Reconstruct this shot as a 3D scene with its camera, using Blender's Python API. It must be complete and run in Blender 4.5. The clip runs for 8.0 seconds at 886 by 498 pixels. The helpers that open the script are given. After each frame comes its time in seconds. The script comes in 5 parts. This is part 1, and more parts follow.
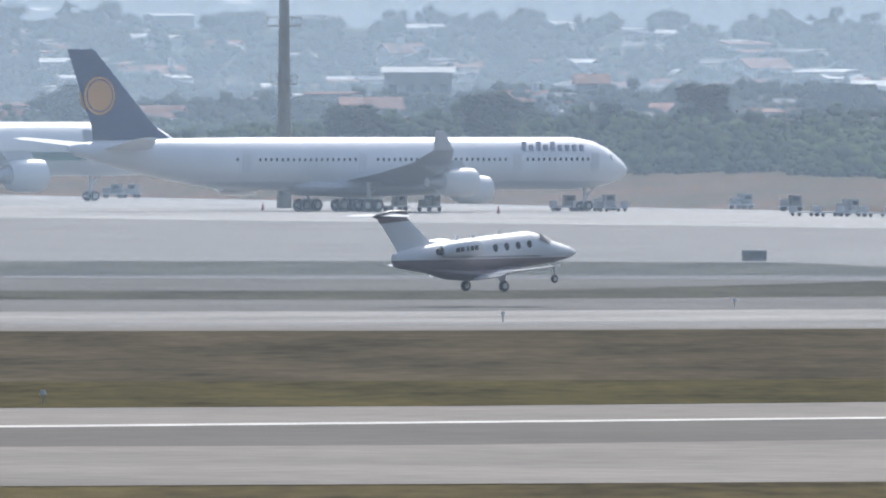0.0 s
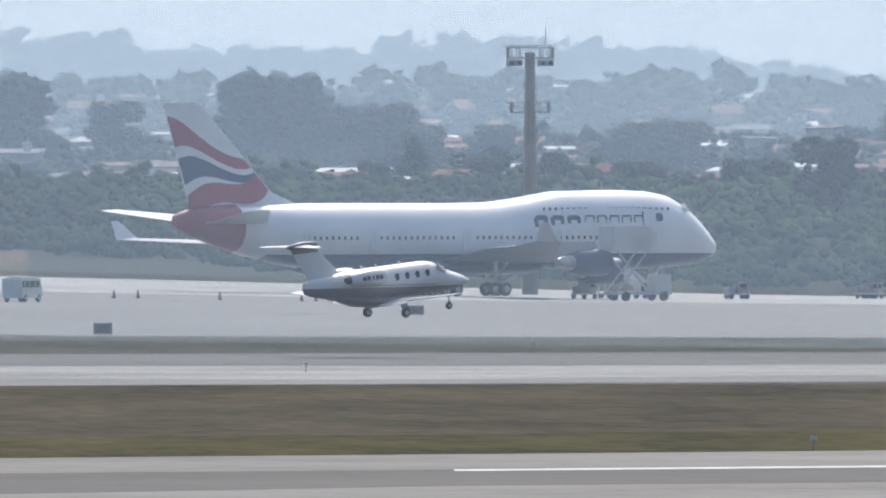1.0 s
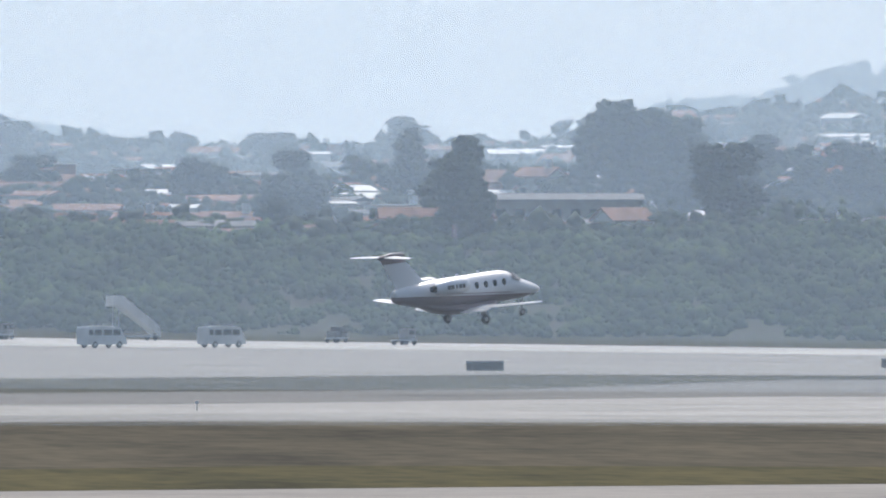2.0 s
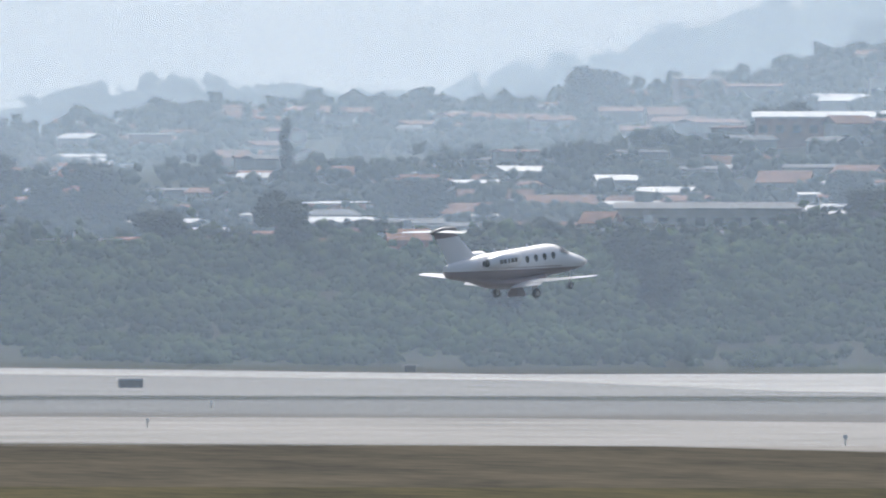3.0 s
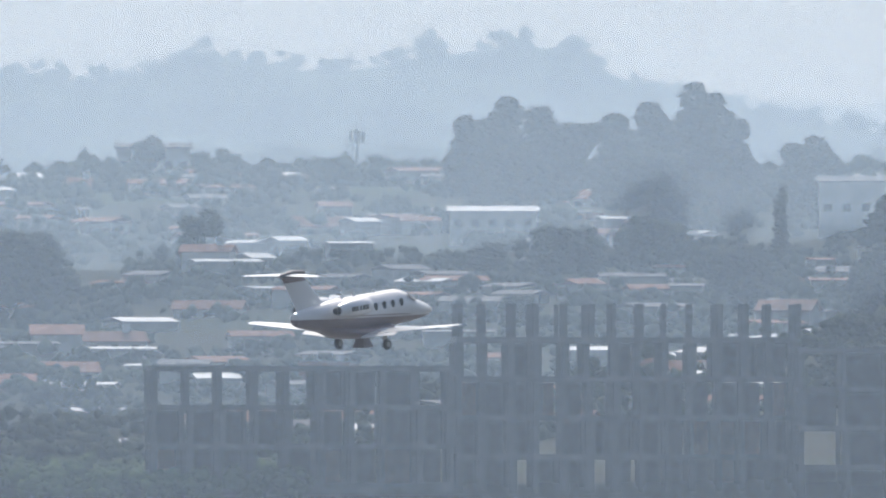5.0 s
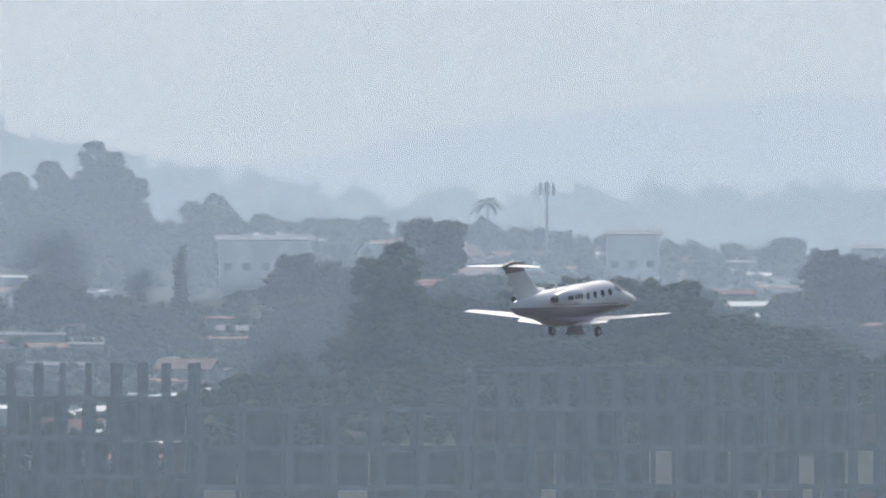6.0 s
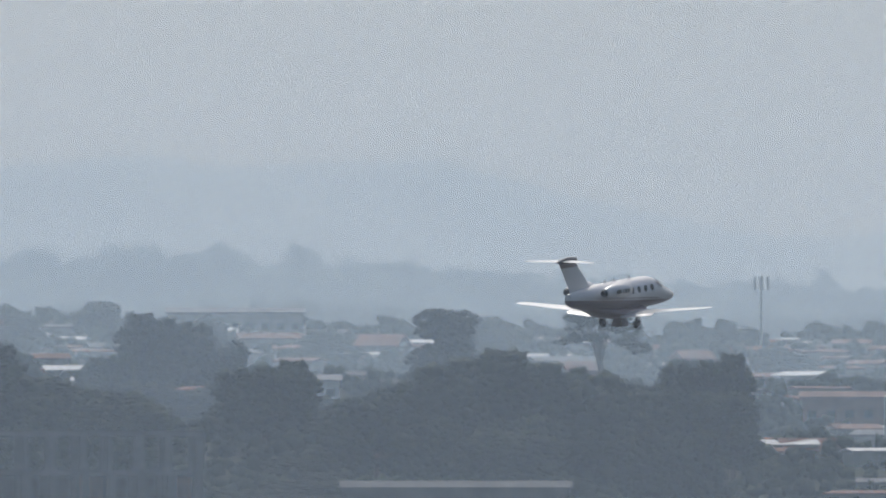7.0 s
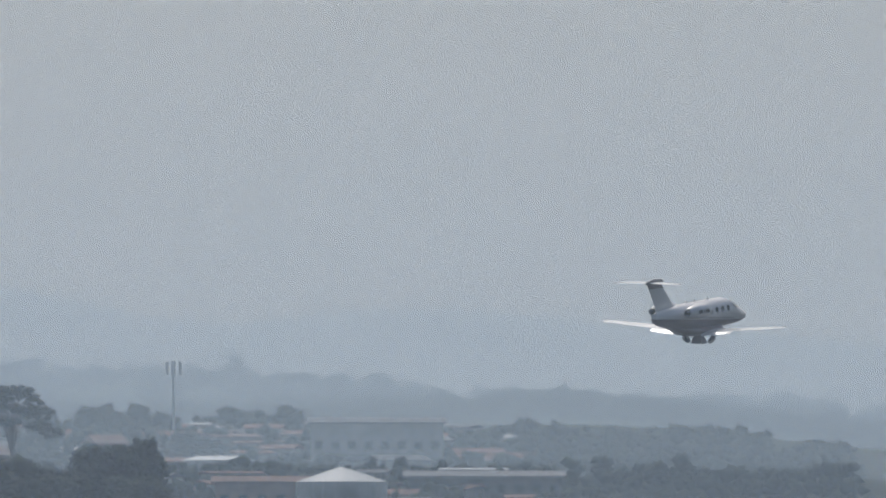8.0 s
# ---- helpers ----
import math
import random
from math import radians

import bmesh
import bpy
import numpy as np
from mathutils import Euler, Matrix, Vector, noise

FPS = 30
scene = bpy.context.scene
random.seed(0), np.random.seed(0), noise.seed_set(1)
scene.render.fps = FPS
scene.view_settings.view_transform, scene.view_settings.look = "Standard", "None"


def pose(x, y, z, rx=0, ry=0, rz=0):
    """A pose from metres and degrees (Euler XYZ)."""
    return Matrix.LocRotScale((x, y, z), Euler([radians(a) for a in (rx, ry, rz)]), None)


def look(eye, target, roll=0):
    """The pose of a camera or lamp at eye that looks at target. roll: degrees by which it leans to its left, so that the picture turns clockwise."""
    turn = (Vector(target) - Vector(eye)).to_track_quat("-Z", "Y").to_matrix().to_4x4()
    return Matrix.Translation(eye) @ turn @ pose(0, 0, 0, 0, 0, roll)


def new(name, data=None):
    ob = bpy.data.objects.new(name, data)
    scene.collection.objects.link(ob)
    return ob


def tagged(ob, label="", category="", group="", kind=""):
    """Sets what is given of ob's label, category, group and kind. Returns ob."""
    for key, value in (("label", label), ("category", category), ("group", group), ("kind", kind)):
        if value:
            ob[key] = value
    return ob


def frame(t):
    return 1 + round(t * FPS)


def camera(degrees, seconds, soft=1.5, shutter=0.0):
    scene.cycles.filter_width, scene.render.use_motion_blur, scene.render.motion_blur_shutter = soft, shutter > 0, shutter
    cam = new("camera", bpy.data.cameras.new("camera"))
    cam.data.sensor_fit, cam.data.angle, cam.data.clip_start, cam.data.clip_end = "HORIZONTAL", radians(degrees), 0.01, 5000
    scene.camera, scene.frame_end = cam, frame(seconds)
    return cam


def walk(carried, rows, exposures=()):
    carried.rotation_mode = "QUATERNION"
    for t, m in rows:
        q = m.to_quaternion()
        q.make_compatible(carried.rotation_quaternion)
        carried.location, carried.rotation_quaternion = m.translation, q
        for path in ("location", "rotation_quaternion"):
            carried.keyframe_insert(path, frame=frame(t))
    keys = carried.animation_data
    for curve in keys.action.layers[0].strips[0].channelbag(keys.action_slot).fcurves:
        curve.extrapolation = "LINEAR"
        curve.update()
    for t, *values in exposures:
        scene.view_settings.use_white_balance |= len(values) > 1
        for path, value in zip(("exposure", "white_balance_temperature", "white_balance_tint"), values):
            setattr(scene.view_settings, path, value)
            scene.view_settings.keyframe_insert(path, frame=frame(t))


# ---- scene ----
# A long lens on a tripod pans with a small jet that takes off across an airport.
# Things are placed to fit the camera's view, in bearings: u grows to the right, v downwards, FOC units to the radian;
# the eye is EYE metres up.
FOC, EYE, LEVEL = 32000.0, 10.1, 204.0
R = random.Random(7)


def lerp(x, xs, ys):
    return float(np.interp(x, xs, ys))


def bearing(u):
    return (u - 784) / FOC


def spot(u, d, z):
    a = bearing(u)
    return Vector((d * math.sin(a), d * math.cos(a), z))


def height(v, d):
    return EYE + d * (LEVEL - v) / FOC


def sight(u, v, d):
    return spot(u, d, height(v, d))


PAN = [(0.0, 0, 0), (0.2, 508, -24), (0.4, 958, -55), (0.5, 1125, -66), (0.7, 1409, -80), (1.0, 1956, -103),
       (1.2, 2505, -113), (1.5, 3041, -144), (1.7, 3255, -162), (2.8, 4408, -200), (3.0, 4845, -211),
       (3.2, 5275, -227), (3.5, 5783, -288), (3.7, 6399, -326), (4.0, 7219, -410), (4.2, 7342, -432),
       (4.5, 7698, -504), (4.7, 8130, -537), (5.0, 8388, -572), (5.2, 8526, -579), (6.3, 9797, -732),
       (6.5, 10034, -769), (6.7, 10395, -779), (7.0, 10663, -789), (7.2, 10810, -784), (7.5, 11153, -777),
       (7.8, 11490, -851), (8.0, 11703, -939)]
cam = camera(math.degrees(2 * math.atan(784 / FOC)), 8.0, soft=2.0)
walk(cam, [(t, pose(0, 0, EYE, 90 + math.degrees((LEVEL - 441 - gv) / FOC), 0, -math.degrees(gu / FOC)))
           for t, gu, gv in PAN],
     exposures=[(0.0, -0.13, 5950, 10), (1.0, -0.2, 5950, 10), (1.5, -0.15, 5950, 10), (2.8, -0.19, 6150, 10), (3.5, -0.25, 6020, 10), (4.0, -0.2, 6060, 10), (4.5, -0.2, 6080, 10),
                (5.0, -0.3, 6090, 10), (5.2, -0.31, 6090, 10), (6.5, -0.63, 6200, 10), (8.0, -1.05, 6200, 10)])

# ---- daylight: high sun beyond the field, hazy sky ----
SUN_EL, SUN_AZ = radians(46), radians(14)
world = bpy.data.worlds.new("sky")
scene.world = world
world.use_nodes = True
wn, wl = world.node_tree.nodes, world.node_tree.links
sky = wn.new("ShaderNodeTexSky")
sky.sky_type = "NISHITA"
sky.sun_disc = False
sky.sun_elevation, sky.sun_rotation = SUN_EL, SUN_AZ
sky.air_density, sky.dust_density, sky.ozone_density = 1.2, 4.0, 1.0
wl.new(sky.outputs[0], wn["Background"].inputs[0])
wn["Background"].inputs[1].default_value = 0.165
sun = new("sun", bpy.data.lights.new("sun", "SUN"))
sun.data.energy, sun.data.angle, sun.data.color = 3.5, radians(0.6), (1.0, 0.95, 0.87)
sun_from = Vector((math.sin(SUN_AZ) * math.cos(SUN_EL), math.cos(SUN_AZ) * math.cos(SUN_EL), math.sin(SUN_EL)))
sun.matrix_world = look(sun_from * 100, (0, 0, 0))

# ---- materials ----


def material(name, color, rough=0.6, metal=0.0, vary=0.15, scale=1.0, fine=12.0, bump=0.0, tint=None, per_object=0.0,
             stretch=(1, 1, 1), coat=0.0, gloss=0.5):
    """Principled surface whose colour wanders at two scales, with fine relief."""
    m = bpy.data.materials.new(name)
    m.use_nodes = True
    n, l = m.node_tree.nodes, m.node_tree.links
    b = n["Principled BSDF"]
    b.inputs["Roughness"].default_value, b.inputs["Metallic"].default_value = rough, metal
    b.inputs["Coat Weight"].default_value = coat
    b.inputs["Specular IOR Level"].default_value = gloss
    tc = n.new("ShaderNodeTexCoord")
    mp = n.new("ShaderNodeMapping")
    mp.inputs["Scale"].default_value = stretch
    l.new(tc.outputs["Object"], mp.inputs[0])
    big, small = n.new("ShaderNodeTexNoise"), n.new("ShaderNodeTexNoise")
    big.inputs["Scale"].default_value, small.inputs["Scale"].default_value = scale, scale * fine
    big.inputs["Detail"].default_value = small.inputs["Detail"].default_value = 5
    l.new(mp.outputs[0], big.inputs[0])
    l.new(mp.outputs[0], small.inputs[0])
    add = n.new("ShaderNodeMath")
    add.operation = "MULTIPLY_ADD"
    add.inputs[1].default_value = 0.6
    l.new(big.outputs[0], add.inputs[0])
    sm = n.new("ShaderNodeMath")
    sm.operation = "MULTIPLY"
    sm.inputs[1].default_value = 0.4
    l.new(small.outputs[0], sm.inputs[0])
    l.new(sm.outputs[0], add.inputs[2])
    mix = n.new("ShaderNodeMix")
    mix.data_type = "RGBA"
    other = tint or tuple(c * (1 - 2 * vary) for c in color)
    mix.inputs[6].default_value = (*other, 1)
    mix.inputs[7].default_value = (*(min(1, c * (1 + vary)) for c in color), 1)
    ramp = n.new("ShaderNodeMapRange")
    ramp.inputs[1].default_value, ramp.inputs[2].default_value = 0.36, 0.64
    l.new(add.outputs[0], ramp.inputs[0])
    l.new(ramp.outputs[0], mix.inputs[0])
    out = mix.outputs[2]
    if per_object:
        info = n.new("ShaderNodeObjectInfo")
        hsv = n.new("ShaderNodeHueSaturation")
        mr = n.new("ShaderNodeMapRange")
        mr.inputs[3].default_value, mr.inputs[4].default_value = 1 - per_object, 1 + per_object
        l.new(info.outputs["Random"], mr.inputs[0])
        l.new(mr.outputs[0], hsv.inputs["Value"])
        l.new(out, hsv.inputs["Color"])
        out = hsv.outputs[0]
    l.new(out, b.inputs["Base Color"])
    if bump:
        bp = n.new("ShaderNodeBump")
        bp.inputs["Strength"].default_value = bump
        l.new(small.outputs[0], bp.inputs["Height"])
        l.new(bp.outputs[0], b.inputs["Normal"])
    return m


def two_tone(name, upper, lower, z0, slope, x_min=-1e3, rough=0.3):
    """Aircraft paint in two colours that meet along a straight line on the hull."""
    m = material(name, upper, rough, vary=0.05, scale=0.3, coat=0.2)
    n, l = m.node_tree.nodes, m.node_tree.links
    b = n["Principled BSDF"]
    old = b.inputs["Base Color"].links[0].from_socket
    tc, sep = n.new("ShaderNodeTexCoord"), n.new("ShaderNodeSeparateXYZ")
    l.new(tc.outputs["Object"], sep.inputs[0])
    tilt, less, front, both, mix = (n.new("ShaderNodeMath"), n.new("ShaderNodeMath"), n.new("ShaderNodeMath"),
                                    n.new("ShaderNodeMath"), n.new("ShaderNodeMix"))
    tilt.operation, tilt.inputs[1].default_value = "MULTIPLY_ADD", slope
    l.new(sep.outputs[0], tilt.inputs[0])
    l.new(sep.outputs[2], tilt.inputs[2])
    less.operation, less.inputs[1].default_value = "LESS_THAN", z0
    l.new(tilt.outputs[0], less.inputs[0])
    front.operation, front.inputs[1].default_value = "GREATER_THAN", x_min
    l.new(sep.outputs[0], front.inputs[0])
    both.operation = "MULTIPLY"
    l.new(less.outputs[0], both.inputs[0])
    l.new(front.outputs[0], both.inputs[1])
    mix.data_type = "RGBA"
    mix.inputs[7].default_value = (*lower, 1)
    l.new(old, mix.inputs[6])
    l.new(both.outputs[0], mix.inputs[0])
    l.new(mix.outputs[2], b.inputs["Base Color"])
    return m


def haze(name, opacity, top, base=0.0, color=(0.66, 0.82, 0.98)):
    """Stand-in for haze: tinted see-through sheet, lit by sun and sky, thinning with height."""
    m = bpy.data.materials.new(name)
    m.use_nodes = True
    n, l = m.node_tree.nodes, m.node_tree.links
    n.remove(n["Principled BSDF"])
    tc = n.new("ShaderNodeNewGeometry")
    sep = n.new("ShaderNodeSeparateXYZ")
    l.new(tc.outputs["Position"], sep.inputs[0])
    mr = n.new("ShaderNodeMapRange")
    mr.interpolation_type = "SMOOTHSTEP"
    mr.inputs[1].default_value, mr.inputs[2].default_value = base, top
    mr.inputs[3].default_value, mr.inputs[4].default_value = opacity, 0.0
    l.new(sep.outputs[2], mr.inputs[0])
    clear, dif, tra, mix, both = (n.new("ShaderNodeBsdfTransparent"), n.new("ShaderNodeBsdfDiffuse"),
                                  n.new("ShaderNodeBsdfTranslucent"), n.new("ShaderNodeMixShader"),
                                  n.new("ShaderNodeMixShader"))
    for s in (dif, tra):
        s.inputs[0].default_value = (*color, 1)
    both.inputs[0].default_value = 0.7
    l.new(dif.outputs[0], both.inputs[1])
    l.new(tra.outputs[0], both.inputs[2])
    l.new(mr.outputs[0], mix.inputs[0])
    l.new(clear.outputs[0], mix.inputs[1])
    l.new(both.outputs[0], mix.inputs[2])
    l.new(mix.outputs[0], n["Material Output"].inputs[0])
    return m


M = {
    "dry_grass": material("dry_grass", (0.082, 0.066, 0.026), 0.95, vary=0.3, scale=0.5, fine=7, bump=0.6, tint=(0.026, 0.022, 0.009), stretch=(0.25, 0.05, 1), gloss=0.05),
    "dark_grass": material("dark_grass", (0.066, 0.056, 0.036), 0.95, vary=0.35, scale=0.45, fine=7, bump=0.6, tint=(0.029, 0.026, 0.017), stretch=(0.25, 0.05, 1), gloss=0.05),
    "green_grass": material("green_grass", (0.062, 0.053, 0.019), 0.95, vary=0.35, scale=0.5, fine=7, bump=0.6, tint=(0.022, 0.0215, 0.0065), stretch=(0.25, 0.05, 1), gloss=0.05),
    "asphalt": material("asphalt", (0.037, 0.037, 0.03848), 0.8, vary=0.35, scale=0.16, fine=10, bump=0.1, stretch=(0.3, 0.3, 1), gloss=0.25),
    "grey_asphalt": material("grey_asphalt", (0.0444, 0.04144, 0.03996), 0.8, vary=0.28, scale=0.16, fine=12, bump=0.1, stretch=(0.3, 0.3, 1), gloss=0.25),
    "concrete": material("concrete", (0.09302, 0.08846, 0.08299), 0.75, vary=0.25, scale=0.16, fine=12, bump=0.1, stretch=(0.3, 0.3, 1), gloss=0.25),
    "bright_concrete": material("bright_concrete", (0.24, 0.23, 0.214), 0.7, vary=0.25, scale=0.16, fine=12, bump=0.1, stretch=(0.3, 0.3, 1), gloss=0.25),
    "pale_concrete": material("pale_concrete", (0.14, 0.134, 0.125), 0.7, vary=0.3, scale=0.16, fine=12, bump=0.1, stretch=(0.3, 0.3, 1), gloss=0.25),
    "strip_grass": material("strip_grass", (0.052, 0.050, 0.032), 0.95, vary=0.35, scale=0.45, fine=7, bump=0.6, tint=(0.02, 0.02, 0.014), stretch=(0.25, 0.05, 1), gloss=0.05),
    "taxi_concrete": material("taxi_concrete", (0.125, 0.113, 0.100), 0.75, vary=0.25, scale=0.16, fine=12, bump=0.1, stretch=(0.3, 0.3, 1), gloss=0.25),
    "road_paint": material("road_paint", (0.5, 0.49, 0.46), 0.6, vary=0.2, scale=0.6, gloss=0.2),
    "earth": material("earth", (0.125, 0.068, 0.04), 0.95, vary=0.2, scale=0.06, fine=14, tint=(0.05, 0.05, 0.02), gloss=0.05),
    "slope": material("slope", (0.027, 0.0342, 0.018), 0.95, vary=0.3, scale=0.03, fine=20, tint=(0.0315, 0.027, 0.018), gloss=0.05),
    "wooded": material("wooded", (0.042, 0.056, 0.028), 0.95, vary=0.35, scale=0.02, fine=15, bump=0.5, gloss=0.05),
    "leaf": material("leaf", (0.03834, 0.05227, 0.02091), 0.8, vary=0.4, scale=0.4, fine=8, bump=0.3, per_object=0.3, gloss=0.2),
    "bush_leaf": material("bush_leaf", (0.068, 0.105, 0.03), 0.85, vary=0.4, scale=0.03, fine=30, bump=0.3, tint=(0.032, 0.044, 0.0192), gloss=0.1),
    "leaf_mass": material("leaf_mass", (0.04224, 0.05632, 0.02464), 0.85, vary=0.4, scale=0.05, fine=20, bump=0.3, gloss=0.1),
    "bark": material("bark", (0.13, 0.1, 0.07), 0.9, vary=0.3, scale=1.5, bump=0.4),
    "white_paint": material("white_paint", (0.73, 0.73, 0.73), 0.28, vary=0.04, scale=0.3, coat=0.3),
    "grey_paint": material("grey_paint", (0.45, 0.46, 0.48), 0.35, vary=0.06, scale=0.3),
    "door_white": material("door_white", (0.64, 0.65, 0.67), 0.35, vary=0.05, scale=0.3),
    "cart_grey": material("cart_grey", (0.3, 0.29, 0.28), 0.6, vary=0.15, scale=0.8, per_object=0.5),
    # Wing grey, darkened in colour to stand in for the wings' backlit shade.
    "wing_shade_grey": material("wing_shade_grey", (0.24, 0.25, 0.28), 0.4, vary=0.1, scale=0.3),
    "name_blue": material("name_blue", (0.3, 0.32, 0.43), 0.4, vary=0.1, scale=0.5),
    "cap_dark": material("cap_dark", (0.05, 0.04, 0.045), 0.4, vary=0.1, scale=0.5),
    "dirty_white": material("dirty_white", (0.66, 0.65, 0.62), 0.5, vary=0.12, scale=0.5, per_object=0.15),
    "maroon": material("maroon", (0.21, 0.15, 0.15), 0.4, vary=0.1, scale=0.6, coat=0.2),
    # Dark blue lightened in colour to stand in for haze over the airliners.
    "navy": material("navy", (0.03, 0.05, 0.125), 0.35, vary=0.1, scale=0.3),
    "orange": material("orange", (0.56, 0.27, 0.07), 0.4, vary=0.06, scale=0.3),
    "red_paint": material("red_paint", (0.31, 0.035, 0.06), 0.4, vary=0.06, scale=0.3),
    "green_paint": material("green_paint", (0.03, 0.12, 0.08), 0.4, vary=0.06, scale=0.3),
    "sign_grey": material("sign_grey", (0.07, 0.06, 0.05), 0.6, vary=0.2, scale=2),
    "black": material("black", (0.02, 0.02, 0.022), 0.7, vary=0.2, scale=1),
    "rubber": material("rubber", (0.05, 0.05, 0.053), 0.85, vary=0.2, scale=4),
    "glass": material("glass", (0.03, 0.035, 0.04), 0.12, vary=0.1, scale=1),
    "steel": material("steel", (0.5, 0.5, 0.5), 0.4, 0.8, vary=0.12, scale=2),
    "galvanised": material("galvanised", (0.55, 0.55, 0.53), 0.5, 0.3, vary=0.15, scale=0.5, per_object=0.2),
    "mast_concrete": material("mast_concrete", (0.26, 0.24, 0.20), 0.85, vary=0.15, scale=0.4, bump=0.2),
    # Near-black block colour paints in the shade inside the unfinished building.
    "shade_block": material("shade_block", (0.035, 0.034, 0.034), 0.95, vary=0.3, scale=0.6, bump=0.3, per_object=0.25, gloss=0.1),
    "raw_concrete": material("raw_concrete", (0.105, 0.103, 0.1), 0.9, vary=0.25, scale=0.3, bump=0.2, per_object=0.15, gloss=0.15),
    "brick_red": material("brick_red", (0.30, 0.15, 0.10), 0.9, vary=0.2, scale=0.8, bump=0.2, per_object=0.2),
    "plaster": material("plaster", (0.40, 0.37, 0.33), 0.9, vary=0.15, scale=0.4, bump=0.1, per_object=0.45, gloss=0.15),
    "clay_roof": material("clay_roof", (0.26, 0.13, 0.085), 0.85, vary=0.25, scale=0.5, fine=8, bump=0.3, per_object=0.3, gloss=0.15),
    "sheet_roof": material("sheet_roof", (0.42, 0.42, 0.41), 0.6, 0.0, vary=0.2, scale=0.5, stretch=(1, 6, 1), per_object=0.35),
    "fibre_roof": material("fibre_roof", (0.20, 0.195, 0.19), 0.85, vary=0.25, scale=0.5, bump=0.2, stretch=(1, 5, 1), per_object=0.3, gloss=0.15),
    "jet_paint": two_tone("jet_paint", (0.72, 0.71, 0.70), (0.21, 0.155, 0.155), 1.74, 0.075),
    # The blue belly is lightened in the same way, as painted-in haze.
    "navy_belly": two_tone("navy_belly", (0.74, 0.75, 0.77), (0.025, 0.042, 0.13), 4.15, 0.0, -24.0),
    # White hull; the lower part is greyed to paint in its slight shade.
    "shaded_belly": two_tone("shaded_belly", (0.74, 0.75, 0.77), (0.58, 0.60, 0.64), 3.2, 0.0),
    # See-through tints for the sheets added in place of haze.
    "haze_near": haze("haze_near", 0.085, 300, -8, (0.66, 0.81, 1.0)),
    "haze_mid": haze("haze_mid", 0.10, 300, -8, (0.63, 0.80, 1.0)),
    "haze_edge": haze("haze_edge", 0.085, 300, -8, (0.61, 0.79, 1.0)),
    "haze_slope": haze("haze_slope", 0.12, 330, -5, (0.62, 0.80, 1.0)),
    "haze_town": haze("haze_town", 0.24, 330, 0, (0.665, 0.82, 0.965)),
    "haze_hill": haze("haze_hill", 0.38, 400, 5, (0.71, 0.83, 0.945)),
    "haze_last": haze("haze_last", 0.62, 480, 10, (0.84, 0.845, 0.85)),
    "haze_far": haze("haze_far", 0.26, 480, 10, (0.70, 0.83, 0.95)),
}


def leafy(m, share):
    """Let a leaf surface pass part of the light, as thin leaves do."""
    n, l = m.node_tree.nodes, m.node_tree.links
    b = n["Principled BSDF"]
    tra, mix = n.new("ShaderNodeBsdfTranslucent"), n.new("ShaderNodeMixShader")
    mix.inputs[0].default_value = share
    l.new(b.inputs["Base Color"].links[0].from_socket, tra.inputs[0])
    l.new(b.outputs[0], mix.inputs[1])
    l.new(tra.outputs[0], mix.inputs[2])
    l.new(mix.outputs[0], n["Material Output"].inputs[0])


for name in ("leaf", "bush_leaf", "leaf_mass"):
    leafy(M[name], 0.4)

# ---- mesh helpers ----


def mesh_of(name, verts, faces, mats, idx=None, smooth=False):
    me = bpy.data.meshes.new(name)
    me.from_pydata([tuple(v) for v in verts], [], faces)
    for m in mats:
        me.materials.append(M[m])
    if idx is not None:
        me.polygons.foreach_set("material_index", idx)
    if smooth:
        me.polygons.foreach_set("use_smooth", [True] * len(me.polygons))
    me.update()
    return me


def part(name, data, parent=None, label="", at=None):
    ob = new(name, data)
    if parent is not None:
        ob.parent = parent
    if at is not None:
        ob.matrix_basis = at
    if label:
        tagged(ob, label)
    return ob


def thing(name, label, category, at, group="", data=None):
    ob = new(name, data)
    ob.matrix_basis = at
    return tagged(ob, label, category, group)


